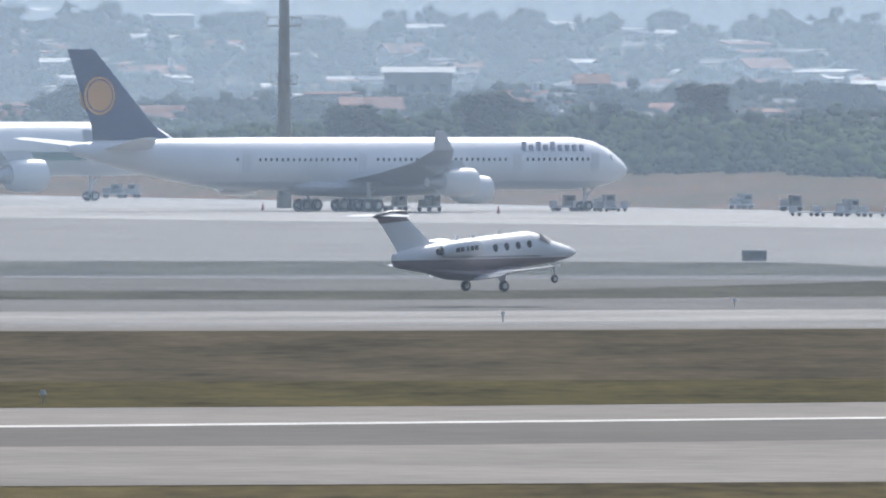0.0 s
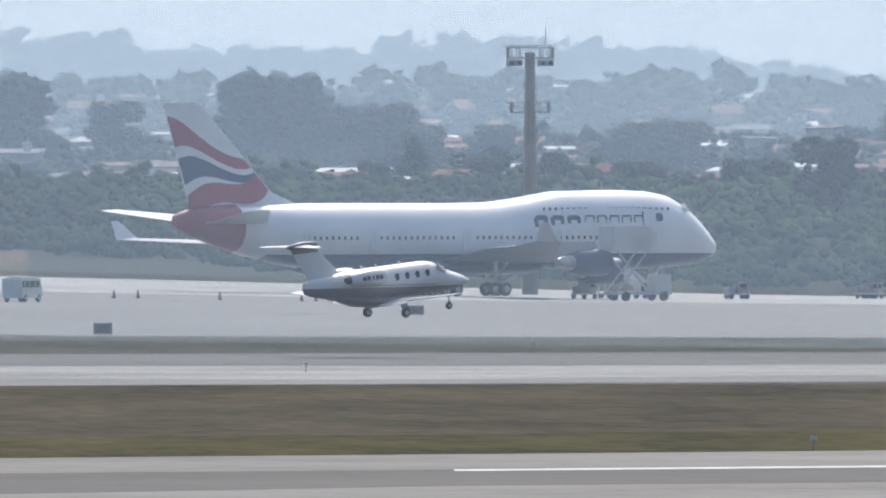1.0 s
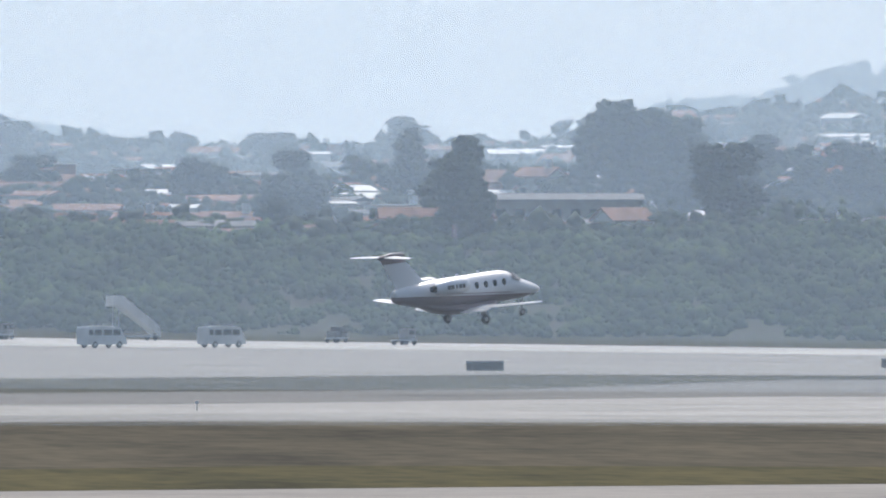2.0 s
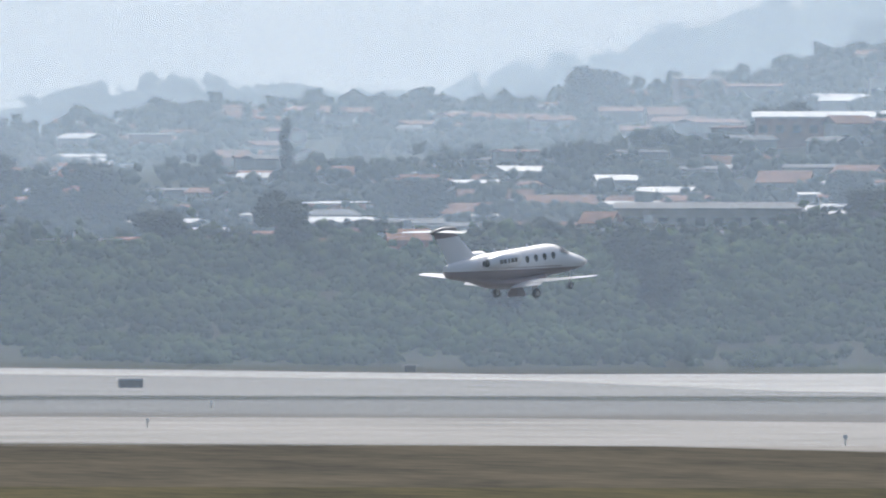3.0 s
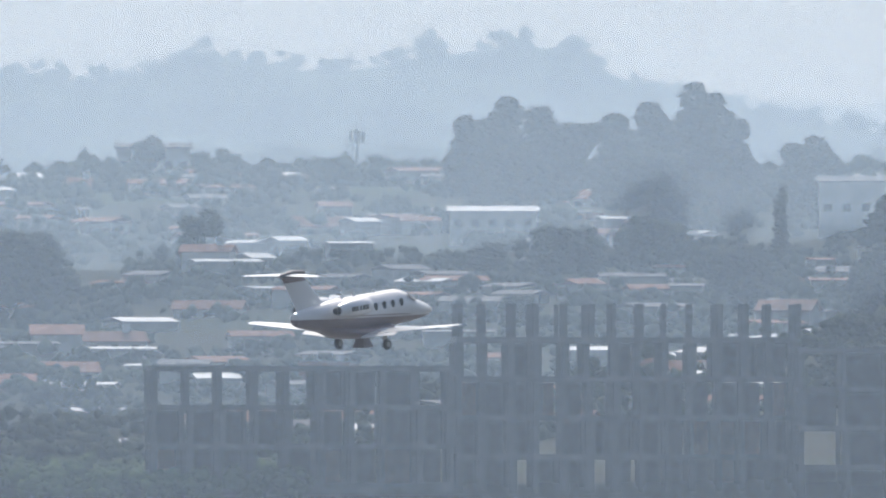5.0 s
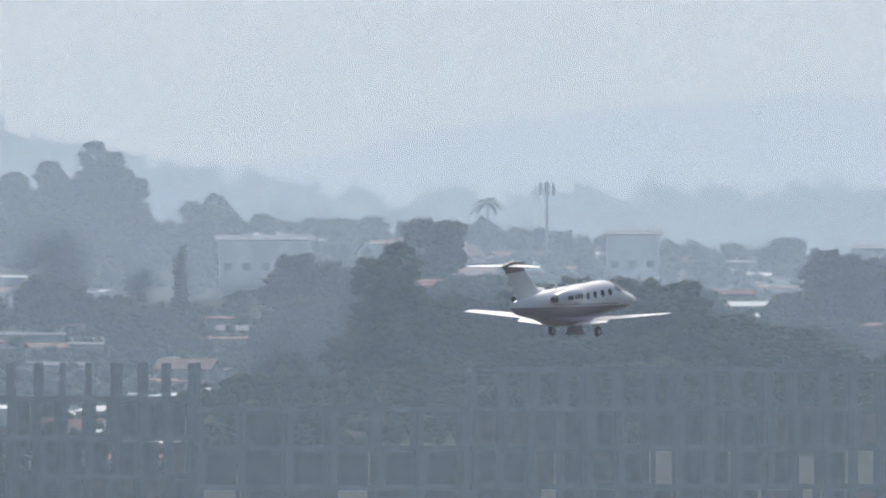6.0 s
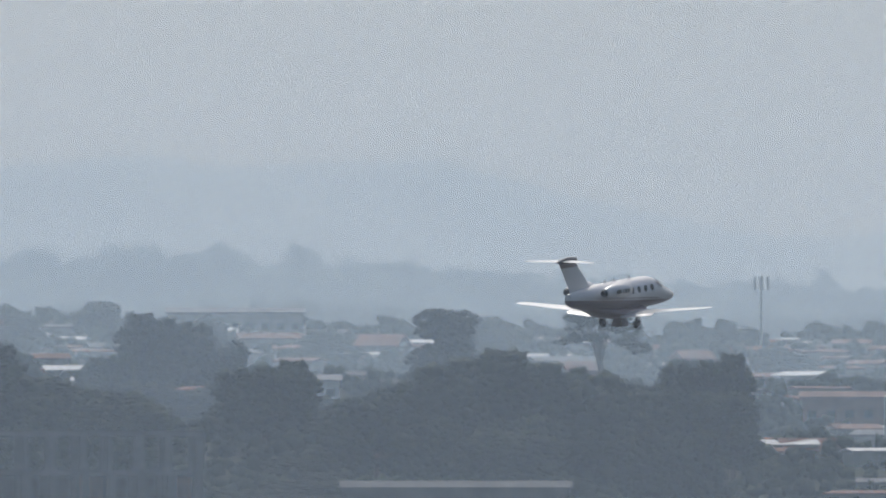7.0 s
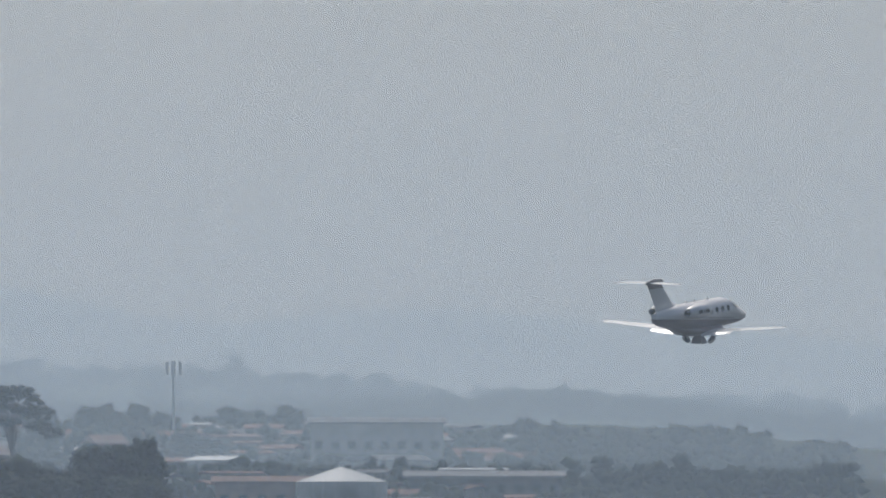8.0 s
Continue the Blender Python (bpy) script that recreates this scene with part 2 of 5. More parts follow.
class Build:
    """Collects boxes, tubes, lofts and plates into one mesh."""

    def __init__(self):
        self.v, self.f, self.i = [], [], []

    def add(self, vs, fs, mat=0):
        k = len(self.v)
        self.v += [Vector(p) for p in vs]
        self.f += [tuple(k + q for q in f) for f in fs]
        self.i += [mat] * len(fs)
        return self

    def box(self, x0, x1, y0, y1, z0, z1, mat=0, bevel=0.0):
        b = min(bevel, (x1 - x0) / 3, (y1 - y0) / 3)
        ring = [(x0 + b, y0), (x1 - b, y0), (x1, y0 + b), (x1, y1 - b), (x1 - b, y1), (x0 + b, y1), (x0, y1 - b), (x0, y0 + b)] if b > 0 else \
            [(x0, y0), (x1, y0), (x1, y1), (x0, y1)]
        n = len(ring)
        vs = [(x, y, z0) for x, y in ring] + [(x, y, z1) for x, y in ring]
        fs = [(k, (k + 1) % n, n + (k + 1) % n, n + k) for k in range(n)] + [tuple(range(n))[::-1], tuple(range(n, 2 * n))]
        return self.add(vs, fs, mat)

    def tube(self, p, q, r0, r1=None, n=10, mat=0):
        p, q = Vector(p), Vector(q)
        r1 = r0 if r1 is None else r1
        w = (q - p).normalized()
        a = w.orthogonal().normalized()
        b = w.cross(a)
        vs = []
        for c, r in ((p, r0), (q, r1)):
            vs += [c + (a * math.cos(6.28319 * k / n) + b * math.sin(6.28319 * k / n)) * r for k in range(n)]
        fs = [(k, (k + 1) % n, n + (k + 1) % n, n + k) for k in range(n)] + [tuple(range(n))[::-1], tuple(range(n, 2 * n))]
        return self.add(vs, fs, mat)

    def loft(self, rings, mat=0, caps=True, pick=None):
        n = len(rings[0])
        vs = [p for r in rings for p in r]
        fs = [(k * n + j, k * n + (j + 1) % n, (k + 1) * n + (j + 1) % n, (k + 1) * n + j)
              for k in range(len(rings) - 1) for j in range(n)]
        if caps:
            fs += [tuple(range(n))[::-1], tuple(range((len(rings) - 1) * n, len(rings) * n))]
        k0 = len(self.f)
        self.add(vs, fs, mat)
        if pick:
            for q in range(k0, len(self.f)):
                c = sum((self.v[j] for j in self.f[q]), Vector()) / len(self.f[q])
                self.i[q] = pick(c)
        return self

    def plate(self, outline, t, axis="y", mat=0):
        """A flat outline of (x, z) given thickness along y, or of (x, y) along z."""
        n = len(outline)
        if axis == "y":
            vs = [(x, t[0], z) for x, z in outline] + [(x, t[1], z) for x, z in outline]
        else:
            vs = [(x, y, t[0]) for x, y in outline] + [(x, y, t[1]) for x, y in outline]
        fs = [(k, (k + 1) % n, n + (k + 1) % n, n + k) for k in range(n)] + [tuple(range(n))[::-1], tuple(range(n, 2 * n))]
        return self.add(vs, fs, mat)

    def done(self, name, mats, smooth=False):
        bm = bmesh.new()
        vs = [bm.verts.new(p) for p in self.v]
        for f, i in zip(self.f, self.i):
            try:
                fc = bm.faces.new([vs[k] for k in f])
                fc.material_index = i
                fc.smooth = smooth
            except ValueError:
                pass
        bmesh.ops.recalc_face_normals(bm, faces=bm.faces)
        me = bpy.data.meshes.new(name)
        bm.to_mesh(me)
        bm.free()
        for m in mats:
            me.materials.append(M[m])
        if smooth:
            me.set_sharp_from_angle(angle=radians(40))
        return me


def ring(x, zc, ry, rz, n=20, p=2.0, yc=0.0):
    out = []
    for k in range(n):
        a = 2 * math.pi * k / n
        c, s = math.cos(a), math.sin(a)
        out.append((x, yc + ry * math.copysign(abs(c) ** (2 / p), c), zc + rz * math.copysign(abs(s) ** (2 / p), s)))
    return out


def body(sections, n=24, mats=("white_paint",), pick=None, yc=0.0, fine=1, name="fuselage"):
    """A smooth tube through (x, centre height, half width, half height)."""
    S = np.array(sections)
    s = np.linspace(0, len(S) - 1, (len(S) - 1) * fine + 1)
    cols = [np.interp(s, range(len(S)), S[:, k]) for k in range(4)]
    return Build().loft([ring(x, zc, a, b, n, yc=yc) for x, zc, a, b in zip(*cols)], pick=pick).done(name, mats, True)


def aerofoil(stations, mats=("white_paint",), upright=False, name="wing"):
    """A wing or fin through stations (span, leading x, chord, height, thickness)."""
    shape = [(0, 0), (0.08, 0.7), (0.3, 1.0), (0.6, 0.7), (1, 0.05), (1, -0.05), (0.6, -0.45), (0.3, -0.6), (0.08, -0.45)]
    rings = []
    for span, lead, chord, z, th in stations:
        if upright:
            rings.append([(lead - chord * c, z + th * t * 0.5 * (0.8 if t < 0 else 1), span) for c, t in shape])
        else:
            rings.append([(lead - chord * c, span, z + th * t * 0.5) for c, t in shape])
    return Build().loft(rings).done(name, mats, True)


def wheel_mesh(r, w):
    b = Build()
    rings = [[(rr * math.cos(6.28319 * k / 16), y, rr * math.sin(6.28319 * k / 16)) for k in range(16)]
             for rr, y in ((r * 0.55, -w / 2), (r * 0.9, -w / 2), (r, -w / 4), (r, w / 4), (r * 0.9, w / 2), (r * 0.55, w / 2))]
    b.loft(rings)
    return b.done("tyre", ("rubber",), True)


def rim_mesh(r, w):
    return Build().tube((0, -w * 0.53, 0), (0, w * 0.53, 0), r * 0.5, n=12).done("rim", ("steel",), True)
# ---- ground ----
# Outlines of the land fitted to the camera's view: v at each u.
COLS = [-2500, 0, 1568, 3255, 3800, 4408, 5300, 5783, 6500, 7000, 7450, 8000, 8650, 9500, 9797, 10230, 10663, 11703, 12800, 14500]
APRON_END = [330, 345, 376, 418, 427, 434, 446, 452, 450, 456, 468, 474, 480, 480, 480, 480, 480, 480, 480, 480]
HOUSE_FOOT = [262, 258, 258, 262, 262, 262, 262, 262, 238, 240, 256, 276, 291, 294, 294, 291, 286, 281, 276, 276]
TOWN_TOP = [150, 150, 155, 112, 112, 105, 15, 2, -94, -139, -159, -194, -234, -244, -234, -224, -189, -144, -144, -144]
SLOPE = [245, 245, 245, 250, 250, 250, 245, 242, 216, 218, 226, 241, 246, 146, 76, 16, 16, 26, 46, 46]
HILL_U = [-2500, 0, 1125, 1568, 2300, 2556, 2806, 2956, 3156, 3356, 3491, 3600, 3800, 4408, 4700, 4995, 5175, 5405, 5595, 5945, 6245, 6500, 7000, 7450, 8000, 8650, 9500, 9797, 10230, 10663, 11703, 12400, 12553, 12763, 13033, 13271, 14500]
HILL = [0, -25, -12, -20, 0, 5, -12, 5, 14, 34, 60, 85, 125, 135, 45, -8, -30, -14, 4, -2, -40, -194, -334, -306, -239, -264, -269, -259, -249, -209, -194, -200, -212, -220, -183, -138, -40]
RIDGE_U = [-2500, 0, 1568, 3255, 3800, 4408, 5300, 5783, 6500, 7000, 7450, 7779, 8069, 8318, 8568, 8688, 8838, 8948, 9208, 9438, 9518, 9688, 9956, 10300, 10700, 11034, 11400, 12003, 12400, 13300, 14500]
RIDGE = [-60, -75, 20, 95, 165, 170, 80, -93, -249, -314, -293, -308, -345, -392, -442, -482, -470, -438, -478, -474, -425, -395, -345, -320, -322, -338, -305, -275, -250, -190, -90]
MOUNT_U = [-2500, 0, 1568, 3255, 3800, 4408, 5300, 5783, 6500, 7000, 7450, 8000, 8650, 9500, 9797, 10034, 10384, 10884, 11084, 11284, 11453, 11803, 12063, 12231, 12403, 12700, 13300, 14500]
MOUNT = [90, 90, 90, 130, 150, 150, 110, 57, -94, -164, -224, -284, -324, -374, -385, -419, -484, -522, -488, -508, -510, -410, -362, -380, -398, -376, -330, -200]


def apron_end(u):
    """Distance of the far edge of the apron."""
    a = min(1, max(0, (u + 400) / 2000))
    return 2300 - 300 * a * a * (3 - 2 * a)


def dip(u, d):
    """The apron falls away evenly beyond the runway, by the drop that fits the view."""
    e = apron_end(u)
    z = height(lerp(u, COLS, APRON_END), e)
    return z * min(1, max(0, (d - 900) / (e - 900)))


def on_ground(u, v):
    d = EYE * FOC / (v - LEVEL)
    for _ in range(30):
        d = 0.6 * d + 0.4 * (EYE - dip(u, d)) * FOC / (v - LEVEL)
    return min(d, apron_end(u))


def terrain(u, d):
    """Height of the land beyond the apron, shaped to fit the camera's view."""
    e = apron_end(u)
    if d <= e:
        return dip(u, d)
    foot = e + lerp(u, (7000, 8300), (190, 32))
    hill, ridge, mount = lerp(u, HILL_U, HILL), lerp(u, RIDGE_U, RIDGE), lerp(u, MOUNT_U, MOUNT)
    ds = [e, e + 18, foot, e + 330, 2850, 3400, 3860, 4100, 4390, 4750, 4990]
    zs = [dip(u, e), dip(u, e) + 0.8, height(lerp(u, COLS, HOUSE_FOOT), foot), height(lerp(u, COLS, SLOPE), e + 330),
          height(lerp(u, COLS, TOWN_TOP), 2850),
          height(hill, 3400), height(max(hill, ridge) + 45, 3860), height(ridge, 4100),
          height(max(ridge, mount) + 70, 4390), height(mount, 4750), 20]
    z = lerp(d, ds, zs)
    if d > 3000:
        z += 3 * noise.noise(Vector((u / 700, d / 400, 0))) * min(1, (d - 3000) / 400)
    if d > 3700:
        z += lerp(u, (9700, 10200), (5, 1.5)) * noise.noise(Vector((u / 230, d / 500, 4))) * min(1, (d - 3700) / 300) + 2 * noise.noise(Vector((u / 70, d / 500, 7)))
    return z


def settle(u, v, tall, least=70):
    """The distance at which something of that height, standing on the land, reaches up to v."""
    e = apron_end(u)
    best = min((abs(height(v, q) - terrain(u, q) - tall(q)), q) for q in np.linspace(e + least, 2960, 60))
    return float(best[1])


US = list(np.arange(-2500, 14501, 85))


def sheet(name, near, far, mat, lift, label, rows=6, kind="structure", category=""):
    """A strip of ground between two edges given as functions of the bearing."""
    vs, fs = [], []
    for u in US:
        d0, d1 = near(u), far(u)
        for k in range(rows + 1):
            d = d0 + (d1 - d0) * k / rows
            vs.append(spot(u, d, dip(u, d) + lift))
    n = rows + 1
    for a in range(len(US) - 1):
        for k in range(rows):
            fs.append((a * n + k, (a + 1) * n + k, (a + 1) * n + k + 1, a * n + k + 1))
    ob = new(name, mesh_of(name, vs, fs, [mat]))
    return tagged(ob, label, category, "", kind)


def line(*points):
    """An edge through (u, v) corners on the level ground, smooth between them."""
    us, vs = zip(*points)
    return lambda u: on_ground(u, lerp(u, us, vs))


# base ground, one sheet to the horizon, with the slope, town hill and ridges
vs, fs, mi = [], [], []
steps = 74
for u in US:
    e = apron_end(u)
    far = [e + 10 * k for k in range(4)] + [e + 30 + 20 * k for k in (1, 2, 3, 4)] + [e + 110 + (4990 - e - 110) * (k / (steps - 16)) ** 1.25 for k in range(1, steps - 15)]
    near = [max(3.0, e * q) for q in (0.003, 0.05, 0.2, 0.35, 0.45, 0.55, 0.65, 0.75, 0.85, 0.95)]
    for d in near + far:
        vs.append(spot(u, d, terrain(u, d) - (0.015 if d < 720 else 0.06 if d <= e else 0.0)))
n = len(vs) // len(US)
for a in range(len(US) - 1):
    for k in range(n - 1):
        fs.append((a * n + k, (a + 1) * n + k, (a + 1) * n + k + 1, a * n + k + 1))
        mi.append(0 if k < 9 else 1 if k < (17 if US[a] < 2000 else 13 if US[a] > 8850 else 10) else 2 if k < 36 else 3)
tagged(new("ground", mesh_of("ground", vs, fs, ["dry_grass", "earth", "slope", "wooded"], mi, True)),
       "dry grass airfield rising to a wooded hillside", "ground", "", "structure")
# the same level land around and behind the viewpoint
b = Build()
far_ring = [(5200 * math.sin(math.radians(a)), 5200 * math.cos(math.radians(a))) for a in range(26, 356, 6)]
b.add([(0, 0, -0.1)] + [(x, y, -0.1) for x, y in far_ring], [(0, k, k + 1) for k in range(1, len(far_ring))])
b.tube((0, 0, -0.4), (0, 0, -0.12), 40, n=40)
tagged(new("ground_around", b.done("ground_around", ("dry_grass",))), "level dry grassland all around", "ground", "", "structure")

near_grass = line((-2500, 872), (784, 857), (4000, 838), (14500, 800))
taxi_near = line((-2500, 800), (784, 788), (1900, 773), (2740, 758), (4000, 746), (14500, 740))
taxi_line0 = line((-2500, 775), (0, 757), (784, 749.5), (1568, 741), (2776, 731), (3825, 721.5), (14500, 700))
taxi_line1 = line((-2500, 771), (0, 753.5), (784, 746), (1568, 738), (2776, 728), (3825, 718.5), (14500, 697))
taxi_far = line((-2500, 732), (784, 719), (1900, 708), (2740, 701), (4000, 690), (5300, 679), (6600, 685), (14500, 700))
green_far = line((-2500, 683), (784, 675), (2700, 668), (4000, 650), (6600, 655), (14500, 670))
run_near = line((-2500, 590), (784, 586), (1700, 582), (2740, 577), (3800, 571), (4850, 574), (6000, 580), (6600, 595), (14500, 610))
run_low = line((-2500, 573), (784, 570), (1700, 566), (2740, 569), (3800, 557), (4850, 571), (6000, 577), (6600, 592), (14500, 606))
run_mid = line((-2500, 554), (784, 551), (1700, 546), (2740, 545), (3800, 541), (4850, 527), (5700, 529), (6600, 540), (14500, 550))
run_far = line((-2500, 531), (784, 530), (1700, 524), (3600, 520), (4400, 514), (4900, 497), (5600, 497), (6600, 502), (14500, 510))
strip_far = line((-2500, 516), (900, 515), (1300, 506), (1700, 494), (3600, 496), (4400, 489), (4900, 490), (5600, 491), (6600, 492), (14500, 499))
wedge_near = line((-2500, 488), (1400, 487), (1950, 492.6), (3600, 495.6), (4400, 488.6), (4900, 489.6), (5600, 490.6), (6600, 491.6), (14500, 498.6))
wedge_far = line((-2500, 462), (784, 463), (1400, 465), (1950, 490), (2100, 492.3), (3600, 495.2), (4400, 488.2), (4900, 489.2), (5600, 490.2), (6600, 491.2), (14500, 498.2))
apron_mid = line((-2500, 388), (0, 385), (1568, 404), (2740, 428), (4040, 442), (5192, 455), (5783, 462), (6200, 480), (6567, 488), (14500, 495))
sheet("taxiway", near_grass, taxi_near, "taxi_concrete", 0.0, "pale worn concrete taxiway", category="taxiway")
sheet("taxiway_lane", taxi_near, taxi_line0, "grey_asphalt", 0.0, "grey asphalt taxiway lane beside pale shoulder", category="taxiway")
sheet("taxiway_shoulder", taxi_line1, taxi_far, "taxi_concrete", 0.0, "pale concrete taxiway shoulder", category="taxiway")
sheet("grass_verge", taxi_far, green_far, "green_grass", 0.02, "mown olive grass verge", category="grass", kind="stuff")
sheet("grass_infield", green_far, run_near, "dark_grass", 0.02, "dark dry infield grass", category="grass", kind="stuff")
sheet("runway_shoulder", run_near, run_low, "concrete", 0.0, "worn grey runway shoulder", category="runway")
sheet("runway_edge", run_low, run_mid, "pale_concrete", 0.0, "bright pale runway edge slabs", category="runway")
sheet("runway", run_mid, run_far, "grey_asphalt", 0.0, "grey rubber-darkened runway", category="runway")
sheet("grass_strip", run_far, strip_far, "strip_grass", 0.02, "narrow dark grass strip", category="grass", kind="stuff")
sheet("far_taxiway", strip_far, wedge_near, "asphalt", 0.0, "grey asphalt taxiway between grass strips", category="taxiway")
sheet("grass_wedge", wedge_near, wedge_far, "strip_grass", 0.02, "dark grass wedge ending in a point", category="grass", kind="stuff")
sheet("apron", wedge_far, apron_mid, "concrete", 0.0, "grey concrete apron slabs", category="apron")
sheet("apron_far", apron_mid, apron_end, "bright_concrete", 0.0, "pale concrete parking apron", category="apron")


def paint_line(u0, u1):
    us = np.linspace(u0, u1, 24)
    vs, fs = [], []
    for u in us:
        vs += [spot(u, taxi_line0(u), 0.004), spot(u, taxi_line1(u), 0.004)]
    for k in range(len(us) - 1):
        fs.append((2 * k, 2 * k + 2, 2 * k + 3, 2 * k + 1))
    tagged(new("painted_line", mesh_of("painted_line", vs, fs, ["road_paint"])), "white painted taxiway edge line", "marking", "taxiway lines", "structure")


paint_line(-2500, 1575)
paint_line(2760, 9000)
vs, fs = [], []
for u in US:
    vs += [spot(u, taxi_line0(u), 0), spot(u, taxi_line1(u), 0)]
for k in range(len(US) - 1):
    fs.append((2 * k, 2 * k + 2, 2 * k + 3, 2 * k + 1))
tagged(new("taxiway_joint", mesh_of("taxiway_joint", vs, fs, ["grey_asphalt"])), "grey asphalt between lane and shoulder", "taxiway", "", "structure")


# ---- haze stand-ins: tinted sheets added upright across the land, ever denser with distance ----
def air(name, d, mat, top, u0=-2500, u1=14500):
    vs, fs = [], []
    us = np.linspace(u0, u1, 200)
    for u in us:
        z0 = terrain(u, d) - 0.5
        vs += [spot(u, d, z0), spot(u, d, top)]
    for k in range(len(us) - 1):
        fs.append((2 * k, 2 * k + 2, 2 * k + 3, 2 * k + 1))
    ob = tagged(new(name, mesh_of(name, vs, fs, [mat])), "upright tinted sheet standing in for haze", "haze", "haze layers", "stuff")
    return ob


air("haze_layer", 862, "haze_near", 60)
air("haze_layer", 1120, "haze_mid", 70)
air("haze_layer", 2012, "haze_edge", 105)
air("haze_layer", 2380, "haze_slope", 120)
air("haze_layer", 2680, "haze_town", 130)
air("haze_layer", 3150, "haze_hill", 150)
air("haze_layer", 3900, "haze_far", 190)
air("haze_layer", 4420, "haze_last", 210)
# ---- the small jet ----
def small_jet():
    jet = thing("business_jet", "small white twin-engined jet with maroon belly climbing, wheels down", "aircraft", pose(0, 0, 0))
    part("fuselage", body([(6.4, 1.5, .05, .05), (6.25, 1.51, .16, .14), (5.9, 1.55, .34, .29), (5.4, 1.6, .50, .43), (4.9, 1.66, .63, .54), (4.4, 1.74, .72, .65),
                           (3.9, 1.86, .79, .79), (3.5, 1.94, .83, .88), (3.0, 1.98, .87, .94), (2.4, 1.98, .88, .95), (0.5, 1.98, .88, .95), (-1.6, 1.98, .87, .94),
                           (-2.8, 2.02, .80, .88), (-4.0, 2.08, .64, .74), (-5.0, 2.14, .46, .58), (-5.7, 2.18, .34, .46), (-6.05, 2.2, .26, .36), (-6.1, 2.2, .1, .18)],
                          32, ("jet_paint",), fine=4), jet)
    part("wing_box", body([(2.4, 1.15, .3, .05), (1.7, 1.05, .95, .26), (0.6, .98, 1.1, .32), (-1.2, 1.0, 1.05, .34), (-2.6, 1.2, .75, .34), (-4.0, 1.55, .4, .2), (-4.6, 1.7, .1, .06)],
                          20, ("maroon",), fine=2, name="wing_box"), jet, "maroon belly fairing")
    for s in (1, -1):
        part("wing", aerofoil([(s * .6, 1.55, 2.7, .92, .30), (s * 2.6, .95, 1.9, 1.07, .20), (s * 6.5, -.1, 1.0, 1.42, .09), (s * 6.78, -.3, .7, 1.45, .04)]), jet)
        part("tailplane", aerofoil([(0, -5.75, 1.12, 4.62, .12), (s * 2.1, -6.55, .6, 4.62, .07), (s * 2.42, -6.8, .36, 4.62, .03)], name="tailplane"), jet)
        nac = part("engine", body([(-1.15, 2.5, .30, .30), (-1.25, 2.5, .40, .40), (-1.7, 2.5, .47, .47), (-2.8, 2.5, .46, .46), (-3.6, 2.48, .36, .36), (-3.9, 2.48, .28, .28)],
                                  18, yc=s * 1.33, fine=2, name="engine"), jet)
        part("intake", Build().tube((-1.13, s * 1.33, 2.5), (-1.2, s * 1.33, 2.5), .28, n=16).done("intake", ("black",)), nac, "dark engine intake")
        part("exhaust", Build().tube((-3.88, s * 1.33, 2.48), (-4.15, s * 1.33, 2.48), .22, .17, n=16).done("exhaust", ("black",)), nac, "dark jet exhaust")
        part("pylon", Build().box(-3.2, -1.7, min(s * .7, s * 1.1), max(s * .7, s * 1.1), 2.4, 2.52, bevel=.05).done("pylon", ("white_paint",)), jet)
        for k in range(4 if s < 0 else 3):
            x = 2.55 - k * .78
            b = Build()
            b.loft([[(x + q * .155 * math.cos(6.28319 * j / 14), s * (w + .002), 2.28 + q * .215 * math.sin(6.28319 * j / 14)) for j in range(14)]
                    for q, w in ((1, .80), (1, .865), (.9, .875))])
            part("cabin_window", b.done("cabin_window", ("glass",)), jet)
        b = Build()
        b.add([(4.25, s * .30, 2.46), (3.55, s * .50, 2.80), (3.35, s * .80, 2.45), (3.95, s * .785, 2.22), (4.28, s * .60, 2.24)],
              [(0, 1, 2, 3, 4)] if s < 0 else [(4, 3, 2, 1, 0)])
        part("windshield", b.done("windshield", ("glass",)), jet, "dark cockpit window")
        for k, (x, w) in enumerate(((-1.75, .22), (-2.05, .22), (-2.4, .12), (-2.7, .22), (-3.0, .24))):
            part("registration_bar", Build().box(x - w, x, min(s * 1.77, s * 1.815), max(s * 1.77, s * 1.815), 2.38, 2.62).done("registration_bar", ("sign_grey",)), nac)
        part("stripe", Build().loft([[(x, s * (y + .012), z), (x, s * (y + .012), z + .05), (x, s * (y - .05), z + .05), (x, s * (y - .05), z)] for x, y, z in
                                     ((3.3, .845, 1.56), (2.4, .865, 1.64), (0, .875, 1.82), (-1.6, .865, 1.94), (-2.8, .80, 2.04))]).done("stripe", ("maroon",)), jet, "thin maroon cheatline")
    part("fin", aerofoil([(2.55, -2.2, 3.6, 0, .2), (2.95, -3.5, 2.5, 0, .2), (4.5, -5.15, 1.85, 0, .14)], upright=True, name="fin"), jet)
    part("fin_cap", body([(-4.85, 4.62, .02, .02), (-5.1, 4.63, .15, .15), (-6.1, 4.66, .19, .2), (-7.0, 4.62, .13, .13), (-7.35, 4.6, .02, .02)], 12, ("cap_dark",), fine=2, name="fin_cap"), jet, "dark bullet fairing on the fin top")
    part("fin_band", aerofoil([(4.2, -4.81, 2.04, 0, .168), (4.5, -5.13, 1.9, 0, .15)], ("maroon",), True, "fin_band"), jet, "maroon band across the fin")
    for x, h in ((1.4, .16), (-.4, .14), (-1.5, .16)):
        part("antenna", Build().plate([(x, 2.9), (x - .25, 2.9), (x - .28, 2.93 + h), (x - .18, 2.93 + h)], (-.02, .02)).done("antenna", ("white_paint",)), jet)
